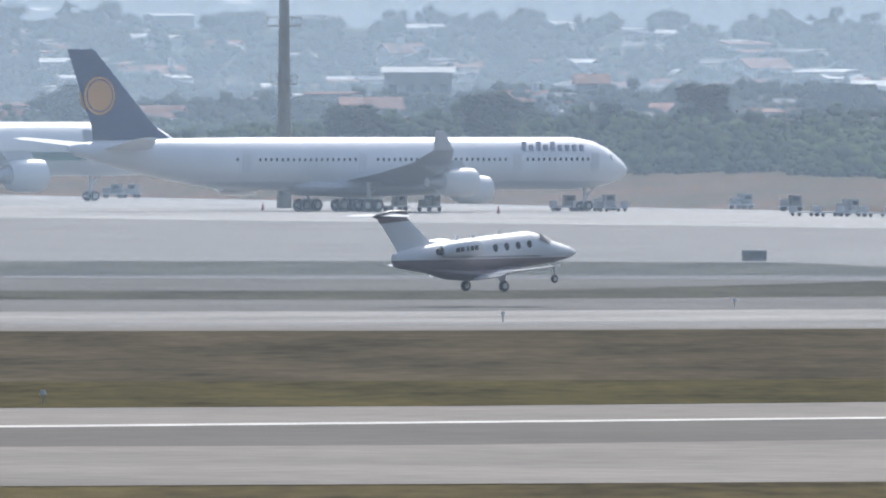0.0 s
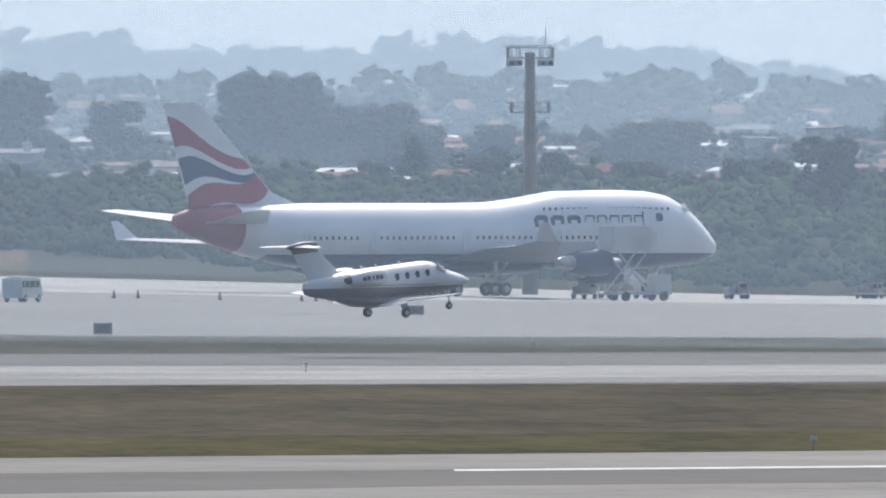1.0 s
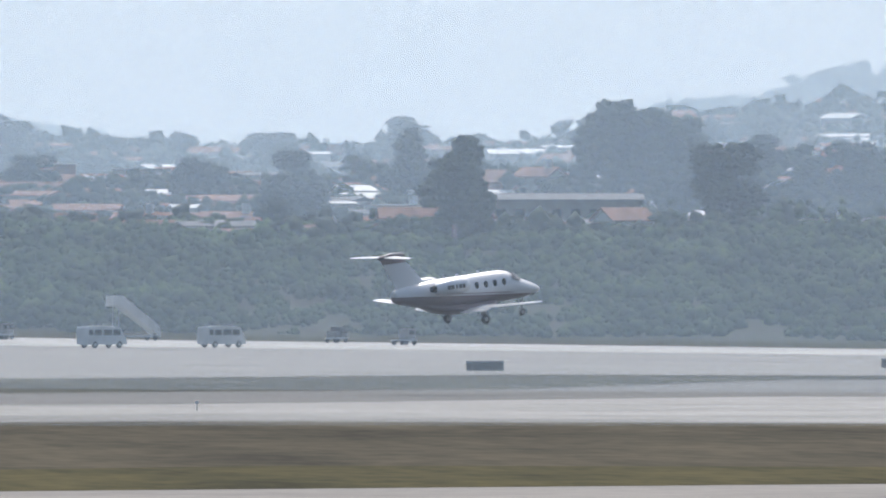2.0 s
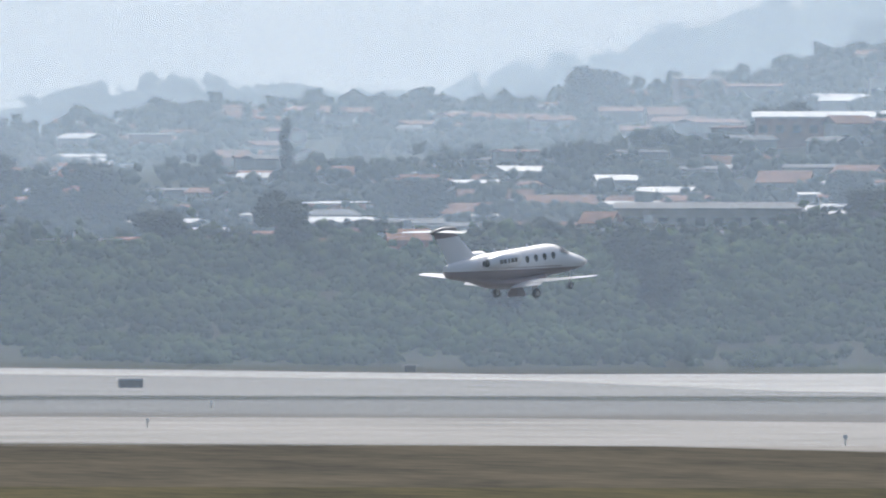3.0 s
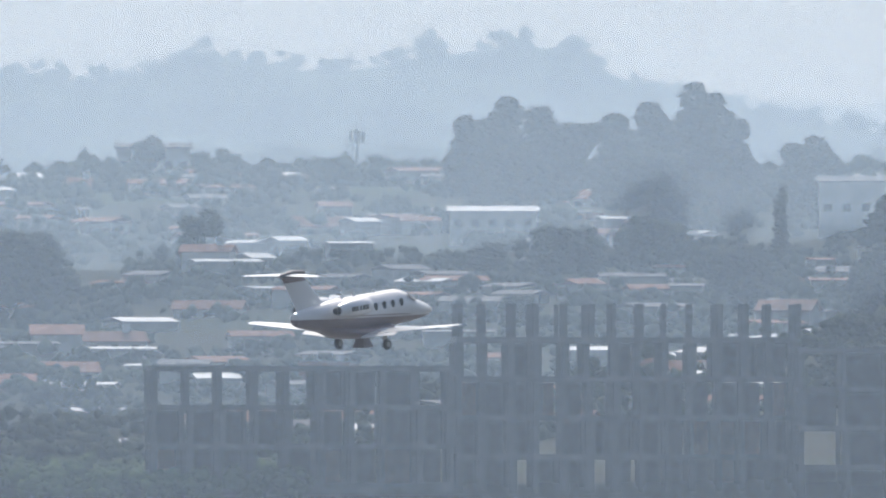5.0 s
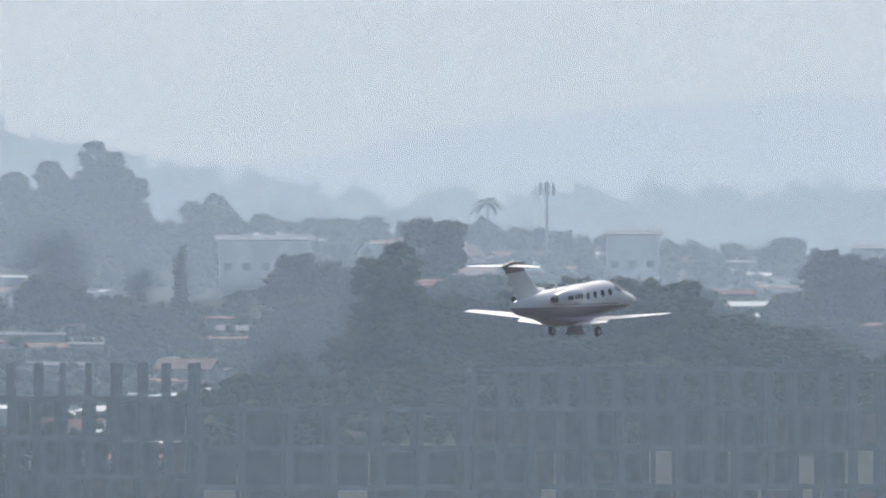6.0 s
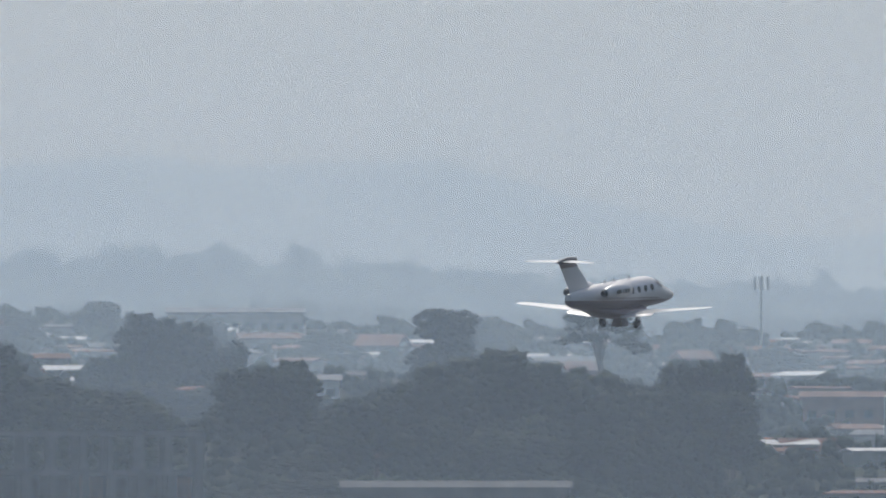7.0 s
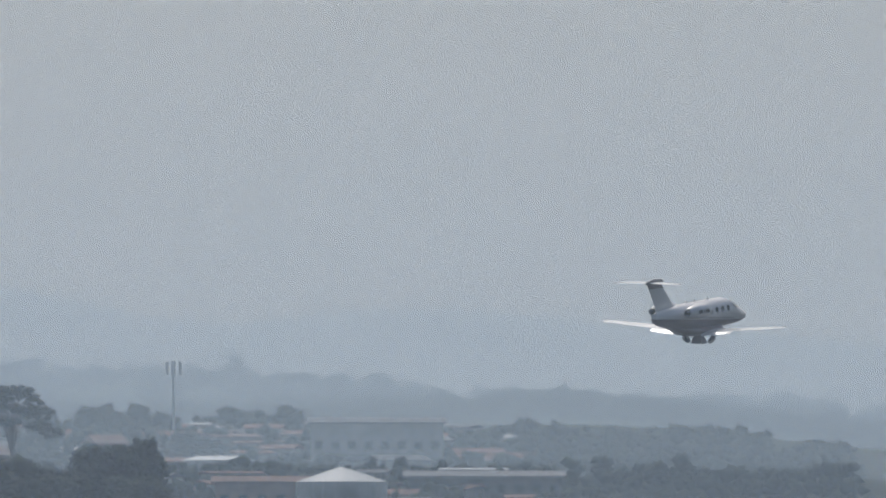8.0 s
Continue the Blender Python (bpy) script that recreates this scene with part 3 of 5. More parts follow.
    tyre, rim = wheel_mesh(.30, .2), rim_mesh(.30, .2)
    ntyre, nrim = wheel_mesh(.22, .15), rim_mesh(.22, .15)
    legs = []
    for s in (1, -1):
        leg = part("main_gear", Build().tube((0, 0, 0), (0, s * .06, -.85), .06).tube((.3, 0, 0), (0, s * .05, -.6), .03).tube((0, s * .05, -.84), (0, s * .2, -.84), .045).done("main_gear", ("steel",), True),
                   jet, at=pose(0, s * 1.38, 1.16))
        w = part("wheel", rim, leg, at=pose(0, s * .2, -.86))
        part("tyre", tyre, leg, at=pose(0, s * .2, -.86))
        part("gear_door", Build().plate([(.35, -.02), (-.3, -.02), (-.22, -.6), (.2, -.6)], (s * .10 - .015, s * .10 + .015)).done("gear_door", ("white_paint",)), leg)
        legs.append((leg, s))
        part("flap", Build().loft([[(x0, s * y, z), (x0 - .34, s * y, z - .13), (x0 - .34, s * y, z - .16), (x0, s * y, z - .06)] for x0, y, z in ((-1.15, .95, .92), (-.95, 2.6, 1.05), (-.96, 3.0, 1.09))]).done("flap", ("white_paint",)), jet)
    belly_door = part("belly_door", Build().loft([[(-h, -w, z), (h, -w, z), (h, w, z), (-h, w, z)] for z, h, w in ((.85, .22, .2), (.5, .3, .3), (.12, .4, .42))]).done("belly_door", ("maroon",)), jet, "belly door hanging open between the wheels")
    nose = part("nose_gear", Build().tube((0, 0, 0), (-.05, 0, -.98), .045).tube((-.45, 0, -.05), (-.03, 0, -.55), .025).done("nose_gear", ("steel",), True), jet, at=pose(4.85, 0, 1.2))
    part("wheel", nrim, nose, at=pose(-.05, 0, -.98))
    part("tyre", ntyre, nose, at=pose(-.05, 0, -.98))
    return jet, legs, nose, belly_door


jet, legs, nose_gear, belly_door = small_jet()


# ---- airliners ----
def windows(points, w, h, side):
    b = Build()
    for x, y, z in points:
        b.box(x - w / 2, x + w / 2, min(y, y + side * .03), max(y, y + side * .03), z - h / 2, z + h / 2)
    return b.done("window_strip", ("glass",))


def bogie(parent, x, y, top, r=.7, axles=2):
    tyre, rim = wheel_mesh(r, .5), rim_mesh(r, .5)
    g = part("main_gear", Build().tube((x, y, top), (x, y, r), .22).box(x - axles * .75, x + axles * .75, y - .14, y + .14, r - .15, r + .15).tube((x + 1.6, y, top), (x, y, r + .8), .1).done("main_gear", ("steel",), True), parent)
    for k in range(axles):
        xx = x + (k - (axles - 1) / 2) * 1.5
        for s in (-.6, .6):
            part("tyre", tyre, g, at=pose(xx, y + s, r))
            part("rim", rim, g, at=pose(xx, y + s, r))


def engine_pod(parent, x, y, z, r, length, mat="white_paint"):
    e = part("engine", body([(x + .1, z, r * .82, r * .82), (x, z, r * .95, r * .95), (x - length * .2, z, r, r), (x - length * .55, z, r * .95, r * .95), (x - length * .7, z, r * .75, r * .75)], 20, (mat,), yc=y, fine=2, name="engine"), parent)
    part("intake", Build().tube((x + .12, y, z), (x + .03, y, z), r * .78, n=20).done("intake", ("black",)), e, "dark engine intake")
    part("core", Build().tube((x - length * .69, y, z), (x - length, y, z), r * .55, r * .3, n=16).done("core", ("steel",), True), e, "bare metal exhaust core")
    part("pylon", Build().plate([(x - length * .15, z + r * .9), (x - length * .25, z + r * 1.5), (x - length * 1.25, z + r * 1.45), (x - length * .8, z + r * .6)], (y - .2, y + .2)).done("pylon", ("grey_paint",)), e)


def long_airliner(at):
    """White wide-body of 75 m with a dark-blue fin and an orange disc."""
    p = thing("airliner", "long white four-engined airliner with dark-blue fin and orange disc, parked", "aircraft", at)
    L0, L1, zc, r = 31.0, -44.0, 5.1, 2.82
    part("fuselage", body([(L0, 4.3, .05, .05), (30.6, 4.35, .6, .55), (29.6, 4.5, 1.3, 1.2), (28.0, 4.75, 2.0, 1.95), (26.0, 5.0, 2.5, 2.5), (23.5, zc, 2.78, 2.8), (21, zc, r, r),
                           (0, zc, r, r), (-20, zc, r, r), (-26, 5.25, 2.6, 2.62), (-32, 5.7, 2.1, 2.1), (-38, 6.2, 1.35, 1.4), (-42.5, 6.6, .6, .75), (L1, 6.75, .2, .3)],
                          36, ("shaded_belly",), fine=3), p)
    part("belly_fairing", body([(7, 2.6, .6, .2), (4, 2.6, 3.1, .9), (-6, 2.55, 3.3, 1.0), (-13, 2.6, 3.0, .9), (-17, 2.9, .6, .2)], 20, ("grey_paint",), fine=2, name="belly_fairing"), p)
    for s in (1, -1):
        part("wing", aerofoil([(s * 2.2, 5, 13.5, 3.3, 1.5), (s * 10, -1.4, 9.0, 4.1, .9), (s * 20, -8.6, 5.2, 5.2, .5), (s * 30.2, -16.2, 2.7, 6.6, .25)], ("wing_shade_grey",)), p, "grey swept wing with its shade painted in")
        part("winglet", aerofoil([(6.6, -16.2, 2.7, s * 30.2, .2), (8.7, -18.0, 1.1, s * 30.8, .1)], ("grey_paint",), True, "winglet"), p)
        part("tailplane", aerofoil([(s * .8, -33.5, 6.4, 6.7, .6), (s * 11.0, -40.6, 2.6, 7.8, .25)], name="tailplane"), p)
        engine_pod(p, 4.4, s * 9.4, 2.35, 1.55, 6.0)
        engine_pod(p, -5.2, s * 19.2, 3.2, 1.55, 6.0)
        part("window_strip", windows([(x, s * 2.80, 5.55) for x in np.arange(-29, 24, .75) if not any(abs(x - q) < 1.2 for q in (-22, -6.5, 3.5, 14)) and x > -24], .26, .34, s), p, "row of small dark cabin windows")["kind"] = "stuff"
        for x in (24.5, 13.8, 3.4, -7, -22.5):
            part("cabin_door", Build().box(x - .5, x + .5, min(s * 2.76, s * 2.835), max(s * 2.76, s * 2.835), 4.3, 6.2, bevel=.05).done("cabin_door", ("door_white",)), p, "outlined cabin door")
        for k in range(9):
            x = 14.8 + k * .98
            part("name_bar", Build().box(x, x + .48, min(s * 2.2, s * 2.6), max(s * 2.2, s * 2.6), 6.4, 7.1 + (.35 if k in (0, 2, 4) else 0), bevel=.08).done("name_bar", ("name_blue",)), p)
        part("cockpit_window", Build().add([(28.9, s * .5, 5.95), (28.2, s * 1.2, 6.1), (26.9, s * 2.2, 6.0), (27.3, s * 2.18, 5.45), (28.9, s * 1.35, 5.4), (29.4, s * .5, 5.45)], [(0, 1, 2, 3, 4, 5)]).done("cockpit_window", ("glass",)), p)
    part("fin", aerofoil([(7.6, -30.2, 10.5, 0, .9), (9, -32.5, 8.4, 0, .85), (17.2, -40.6, 3.5, 0, .45)], ("navy",), True, "fin"), p, "dark-blue tail fin")
    for s in (1, -1):
        part("fin_disc", Build().tube((-40.15, s * .30, 12.3), (-40.15, s * .45, 12.3), 2.0, n=32).done("fin_disc", ("orange",)), p, "orange disc on the fin")
        part("disc_ring", Build().loft([[(-40.15 + q * math.cos(6.28319 * k / 32), s * w, 12.3 + q * math.sin(6.28319 * k / 32)) for k in range(32)] for q, w in ((1.75, .454), (1.75, .464), (1.62, .464), (1.62, .454))], caps=False).done("disc_ring", ("navy",)), p, "dark ring on the disc")
    for s in (1, -1):
        bogie(p, -8.2, s * 5.3, 3.2)
    bogie(p, -7.2, 0, 2.4)
    bogie(p, 25.2, 0, 2.8, .55, 1)
    return p


def humped_airliner(at):
    """White double-decked wide-body with red, white and blue bands on its fin and a dark-blue belly."""
    p = thing("airliner", "humped white four-engined airliner with dark-blue belly and banded fin, parked", "aircraft", at)
    r = 3.25
    part("fuselage", body([(36, 4.6, .06, .06), (35.5, 4.7, .8, .8), (34.4, 4.95, 1.5, 1.55), (33, 5.35, 2.1, 2.3), (31.2, 5.9, 2.6, 3.05), (29, 6.3, 2.95, 3.6), (26.5, 6.45, 3.2, 3.85), (22, 6.5, r, 3.92),
                           (14, 6.45, r, 3.85), (9.5, 6.15, r, 3.5), (5.5, 5.95, r, 3.28), (0, 5.9, r, r), (-16, 5.9, r, r), (-21, 6.1, 3.0, 3.0), (-26, 6.55, 2.4, 2.45), (-30, 7.0, 1.6, 1.75), (-33, 7.3, .8, 1.1), (-34.4, 7.4, .25, .5)],
                          36, ("navy_belly",), fine=3), p)
    part("belly_fairing", body([(14, 3.0, .6, .2), (10, 2.9, 3.2, .8), (-4, 2.9, 3.4, .9), (-10, 3.0, 3.0, .7), (-14, 3.2, .6, .2)], 20, ("navy",), fine=2, name="belly_fairing"), p, "dark-blue belly fairing")
    for s in (1, -1):
        part("wing", aerofoil([(s * 2.6, 14, 15.5, 3.7, 1.7), (s * 11, 6, 9.6, 4.7, 1.0), (s * 21, -3, 6.0, 5.0, .6), (s * 31.5, -12.2, 3.2, 5.5, .3)], ("wing_shade_grey",)), p, "grey swept wing with its shade painted in")
        part("winglet", aerofoil([(5.5, -12.4, 3.0, s * 31.5, .2), (7.3, -14.4, 1.0, s * 32.3, .1)], ("grey_paint" if s < 0 else "white_paint",), True, "winglet"), p)
        part("tailplane", aerofoil([(s * 1.2, -23.5, 8.0, 7.2, .8), (s * 11.1, -31.6, 2.8, 8.4, .3)], name="tailplane"), p)
        engine_pod(p, 12.5, s * 11.7, 2.5, 1.35, 6.2, "navy")
        engine_pod(p, 3.0, s * 20.8, 3.4, 1.35, 6.2, "navy")
        part("window_strip", windows([(x, s * 3.235, 5.75) for x in np.arange(-20, 22, .78) if not any(abs(x - q) < 1.0 for q in (-12, 0.5, 10))], .26, .34, s), p, "row of small dark cabin windows")["kind"] = "stuff"
        part("upper_window_strip", windows([(x, s * 2.68, 8.55) for x in np.arange(11, 28, .78) if abs(x - 18) > 1], .26, .32, s), p, "upper-deck row of dark windows")["kind"] = "stuff"
        for x in (25, 12.5, .5, -11.5, -20):
            part("cabin_door", Build().box(x - .5, x + .5, min(s * 3.2, s * 3.265), max(s * 3.2, s * 3.265), 4.5, 6.5, bevel=.05).done("cabin_door", ("door_white",)), p, "outlined cabin door")
        part("upper_door", Build().tube((25.9, s * 2.86, 7.7), (25.9, s * 3.12, 7.7), .46, n=16).done("upper_door", ("navy",)), p, "dark round patch below the flight deck")
        part("cockpit_window", Build().add([(31.7, s * .4, 9.0), (30.9, s * 1.2, 9.2), (29.9, s * 2.05, 9.0), (30.3, s * 2.2, 8.5), (31.5, s * 1.4, 8.45), (32.2, s * .4, 8.4)], [(0, 1, 2, 3, 4, 5)]).done("cockpit_window", ("glass",)), p)
        for k in range(8):
            x, wide, thick = (9.4 + k * 2.15, 1.75, .5) if k < 3 else (16.0 + (k - 3) * 1.62, 1.3, .17)
            lo, hi = (6.4, 8.0 if k < 7 else 8.5)
            b = Build()
            for z0, z1 in ((lo, lo + thick), (7.95 - thick, 7.95)):
                b.box(x + thick * .5, x + wide - thick * .5, min(s * 3.0, s * 3.19), max(s * 3.0, s * 3.19), z0, z1, bevel=.1)
            b.box(x, x + thick, min(s * 3.0, s * 3.2), max(s * 3.0, s * 3.2), lo + .2, 7.75, bevel=.1)
            b.box(x + wide - thick, x + wide, min(s * 3.0, s * 3.2), max(s * 3.0, s * 3.2), lo + .2, hi - .2, bevel=.1)
            part("name_bar", b.done("name_bar", ("navy",)), p, "dark-blue rounded lettering shape")
    part("fin", aerofoil([(8.6, -17.5, 15.0, 0, 1.0), (10.2, -22.0, 11.0, 0, .95), (18.9, -31.2, 4.7, 0, .5)], ("white_paint",), True, "fin"), p)
    tip = lambda z: (-22.0 - 9.2 * (z - 10.2) / 8.7, -33.0 - 2.9 * (z - 10.2) / 8.7)
    for s in (1, -1):
        def band(z0a, z0b, z1a, z1b, mat, name):
            """A wavy stripe from the trailing edge (a) to the leading edge (b), lying on the fin's skin."""
            n, rows = 16, []
            for k in range(n + 1):
                q = k / n
                wave = .55 * math.sin(q * 6.28)
                pts = []
                for zz in (z0a + (z0b - z0a) * q + wave, z1a + (z1b - z1a) * q + wave):
                    lead, trail = tip(max(9.2, zz))
                    c = 1 - (q * .97 + .015)
                    bulge = lerp(c, (0, .08, .3, .6, 1), (0, .7, 1.0, .7, .05) if s > 0 else (0, .36, .48, .36, .04))
                    pts.append((trail + (lead - trail) * (1 - c), s * (lerp(zz, (8.6, 18.9), (1.0, .5)) * bulge * .5 + .03), zz))
                (x0, y0, z0), (x1, y1, z1) = pts
                rows.append([(x0, y0, z0), (x1, y1, z1), (x1, y1 - s * .06, z1), (x0, y0 - s * .06, z0)])
            part(name, Build().loft(rows).done(name, (mat,)), p, "wavy painted band on the fin")
        band(14.6, 12.6, 17.6, 13.5, "red_paint", "red_band")
        band(10.9, 12.0, 13.5, 12.15, "navy", "blue_band")
        band(7.8, 10.5, 9.9, 12.3, "red_paint", "red_band")
    part("tail_cone", body([(-27.2, 6.75, 2.3, 2.34), (-30, 7.05, 1.72, 1.86), (-33, 7.32, .92, 1.2), (-34.5, 7.42, .34, .58)], 28, ("red_paint",), None, fine=2, name="tail_cone"), p, "red painted tail cone")
    for s in (1, -1):
        bogie(p, 2.2, s * 5.5, 3.4)
        bogie(p, -1.0, s * 1.9, 2.6)
    bogie(p, 27.5, 0, 3.0, .6, 1)
    return p


def parked(u, d, head):
    return Matrix.Translation(spot(u, d, terrain(u, d))) @ pose(0, 0, 0, 0, 0, 90 - head)


A_HEAD, B_HEAD = 52.0, 52.5
long_airliner(parked(706, 1925, A_HEAD))
humped_airliner(parked(2738, 1778, B_HEAD))


def green_striped(at):
    p = thing("airliner", "white airliner with a dark-green cheatline and engine, parked", "aircraft", at)
    part("fuselage", body([(18, 4.2, .1, .1), (17, 4.3, 1.1, 1.0), (14, 4.8, 2.2, 2.2), (10, 5.0, 2.6, 2.6), (-16, 5.0, 2.6, 2.6), (-26, 5.6, 1.4, 1.5), (-32, 6, .2, .3)], 28, ("white_paint",), fine=3), p)
    for s in (1, -1):
        part("cheatline", Build().box(-16, 12, min(s * 2.3, s * 2.62), max(s * 2.3, s * 2.62), 3.9, 4.7).done("cheatline", ("green_paint",)), p, "dark-green stripe along the body")
        part("wing", aerofoil([(s * 2, -3, 9, 3.6, 1.1), (s * 9, -9, 6, 4.2, .7), (s * 20, -17, 2.6, 5.3, .3)], ("grey_paint",)), p)
        engine_pod(p, -4, s * 7.5, 2.5, 1.6, 5.5)
        bogie(p, -9, s * 4.2, 3)
    bogie(p, 6.5, 0, 3, .5, 1)
    part("tail", aerofoil([(7, -20, 9, 0, .7), (14.5, -28, 4, 0, .4)], upright=True, name="tail"), p)
    return p


green_striped(parked(60, 2110, 56) @ Matrix.Diagonal((1.22, 1.22, 1.22, 1)))
# ---- floodlight masts ----
def mast(u, v_foot, v_top, d):
    z0, z1 = terrain(u, d), height(v_top, d)
    h = z1 - z0
    p = thing("floodlight_mast", "tall tapered concrete floodlight mast with lamp platform", "mast", Matrix.Translation(spot(u, d, z0)), "floodlight masts")
    part("pole", Build().tube((0, 0, 0), (0, 0, h - .5), .85, .5, 14).done("pole", ("mast_concrete",), True), p)
    for z, w in ((h - 1.0, 2.3), (h - 6.6, 1.9), (h - 13, 1.4)):
        b = Build()
        b.box(-w, w, -w, w, z - .1, z + .05)
        for x in np.linspace(-w, w, 5):
            for y in (-w, w):
                b.tube((x, y, z), (x, y, z + 1.0), .045, n=5)
                b.tube((y, x, z), (y, x, z + 1.0), .045, n=5)
        for y in (-w, w):
            b.box(-w, w, y - .04, y + .04, z + .95, z + 1.03)
            b.box(y - .04, y + .04, -w, w, z + .95, z + 1.03)
        part("platform", b.done("platform", ("mast_concrete",)), p, "railed service platform")
    for x in (-2.0, -1.2, 1.2, 2.0):
        for y in (-1.9, 1.9):
            f = part("floodlight", Build().box(x - .32, x + .32, y - .2, y + .2, h - 1.9, h - 1.25, bevel=.08).tube((x, y, h - 1.25), (x, y, h + .3), .06, n=6).done("floodlight", ("grey_paint",)), p)
            part("lens", Build().box(x - .25, x + .25, y - .23, y - .2, h - 1.83, h - 1.32).done("lens", ("glass",)), f)
    part("light_bar", Build().box(-2.9, 1.2, -.2, .2, h + .12, h + .22).tube((1.6, 0, h), (1.6, 0, h + 2.2), .05, n=6).done("light_bar", ("galvanised",)), p, "pale cross bar and lightning rod")


mast(503, 290, -60, 1990)
mast(1634, 375, -24, 1850)
mast(2894, 405, -18, 1860)


# ---- vehicles and equipment on the apron ----
def van(at, label="white airport service van with dark windows"):
    p = thing("van", label, "van", at, "apron vehicles")
    prof = [(2.4, .35), (2.4, .95), (2.2, 1.15), (1.75, 1.95), (1.55, 2.05), (-2.3, 2.05), (-2.4, 1.9), (-2.4, .35)]
    part("body", Build().plate(prof, (-.88, .88)).done("body", ("dirty_white",)), p)
    for s in (1, -1):
        for x0, x1 in ((.75, 1.65), (-.5, .6), (-1.6, -.65), (-2.25, -1.75)):
            part("side_window", Build().box(x0, x1, min(s * .875, s * .895), max(s * .875, s * .895), 1.25, 1.8).done("side_window", ("glass",)), p)
    part("windscreen", Build().plate([(2.13, 1.2), (1.80, 1.86), (1.83, 1.88), (2.17, 1.22)], (-.75, .75)).done("windscreen", ("glass",)), p)
    part("bumper", Build().box(2.38, 2.5, -.85, .85, .35, .6, bevel=.05).done("bumper", ("black",)), p)
    part("roof_rack", Build().box(-1.9, 1.0, -.6, .6, 2.06, 2.16, bevel=.05).done("roof_rack", ("galvanised",)), p)
    ty, ri = wheel_mesh(.34, .24), rim_mesh(.34, .24)
    for x in (1.55, -1.5):
        for s in (1, -1):
            w = part("wheel", ty, p, at=pose(x, s * .8, .34))
            part("rim", ri, w)
    return p


def at_ground(u, v, head=50.0):
    d = on_ground(u, v)
    return Matrix.Translation(spot(u, d, dip(u, d))) @ pose(0, 0, 0, 0, 0, 90 - head)


van(at_ground(1996, 432, 24), "white minibus standing on the apron")
van_far = van(at_ground(3636, 441, 56))
van_near = van(at_ground(3845, 440, 56), "pale cream minibus driving along the apron")


def baggage_cart(at, load=True):
    p = thing("service_cart", "small pale ground-service cart parked on the apron", "cart", at, "service carts")
    part("bed", Build().box(-1.3, 1.3, -.75, .75, .45, .6, bevel=.05).done("bed", ("grey_paint",)), p)
    part("cabin", Build().box(-.2, 1.1, -.7, .7, .6, 1.75, bevel=.12).done("cabin", ("cart_grey",)), p)
    part("side_window", Build().box(.05, .85, -.72, .72, 1.15, 1.6).done("side_window", ("glass",)), p)
    if load:
        part("load", Build().box(-1.2, -.35, -.6, .6, .6, 1.3, bevel=.08).done("load", ("cart_grey",)), p)
    ty = wheel_mesh(.28, .2)
    for x in (.85, -.85):
        for s in (1, -1):
            part("wheel", ty, p, at=pose(x, s * .65, .28))


for u, v in ((1312, 366), (1400, 372), (3260, 425), (3490, 424), (3500, 424), (4090, 430), (700, 372), (760, 373), (1000, 372), (1070, 371), (230, 349), (200, 349), (2990, 425), (4210, 434), (1500, 380)):
    baggage_cart(at_ground(u, v + 2, R.uniform(30, 110)), R.random() < .6)


def container_train(u, v, n):
    for k in range(n):
        p = thing("dolly", "low dark baggage dolly standing on the apron edge", "dolly", at_ground(u + k * 42, v + k * .5, 62), "dollies")
        part("bed", Build().box(-1.5, 1.5, -.8, .8, .35, .5, bevel=.05).done("bed", ("grey_paint",)), p)
        part("rail", Build().box(-1.5, -1.4, -.8, .8, .5, 1.1).box(1.4, 1.5, -.8, .8, .5, 1.1).done("rail", ("grey_paint",)), p)
        ty = wheel_mesh(.2, .15)
        for x in (1.1, -1.1):
            for s in (1, -1):
                part("wheel", ty, p, at=pose(x, s * .7, .2))


container_train(1425, 383, 9)
container_train(1000, 374, 3)


def stairs(u, v):
    """A wheeled boarding stair."""
    p = thing("boarding_stairs", "pale wheeled boarding stairs parked on the apron", "stairs", at_ground(u, v, 242), "boarding stairs")
    b = Build()
    for k in range(14):
        b.box(-2.6 + k * .34, -2.25 + k * .34, -.7, .7, .6 + k * .24, .66 + k * .24)
    part("treads", b.done("treads", ("galvanised",)), p)
    for s in (-.75, .75):
        part("side_rail", Build().plate([(-2.7, .5), (-2.7, 1.5), (2.2, 4.9), (3.4, 4.9), (3.4, 3.7), (2.2, 3.7)], (s - .04, s + .04)).done("side_rail", ("dirty_white",)), p)
    part("landing", Build().box(2.1, 3.5, -.8, .8, 3.7, 3.8).done("landing", ("galvanised",)), p)
    part("chassis", Build().box(-2.8, 3.0, -.8, .8, .4, .6, bevel=.05).tube((2.6, .6, .5), (2.6, .6, 3.7), .07).tube((2.6, -.6, .5), (2.6, -.6, 3.7), .07).done("chassis", ("grey_paint",)), p)
    ty = wheel_mesh(.3, .2)
    for x in (2.2, -2.0):
        for s in (1, -1):
            part("wheel", ty, p, at=pose(x, s * .8, .3))


stairs(1690, 382)
stairs(1740, 383)
stairs(3735, 428)
stairs(3060, 426)


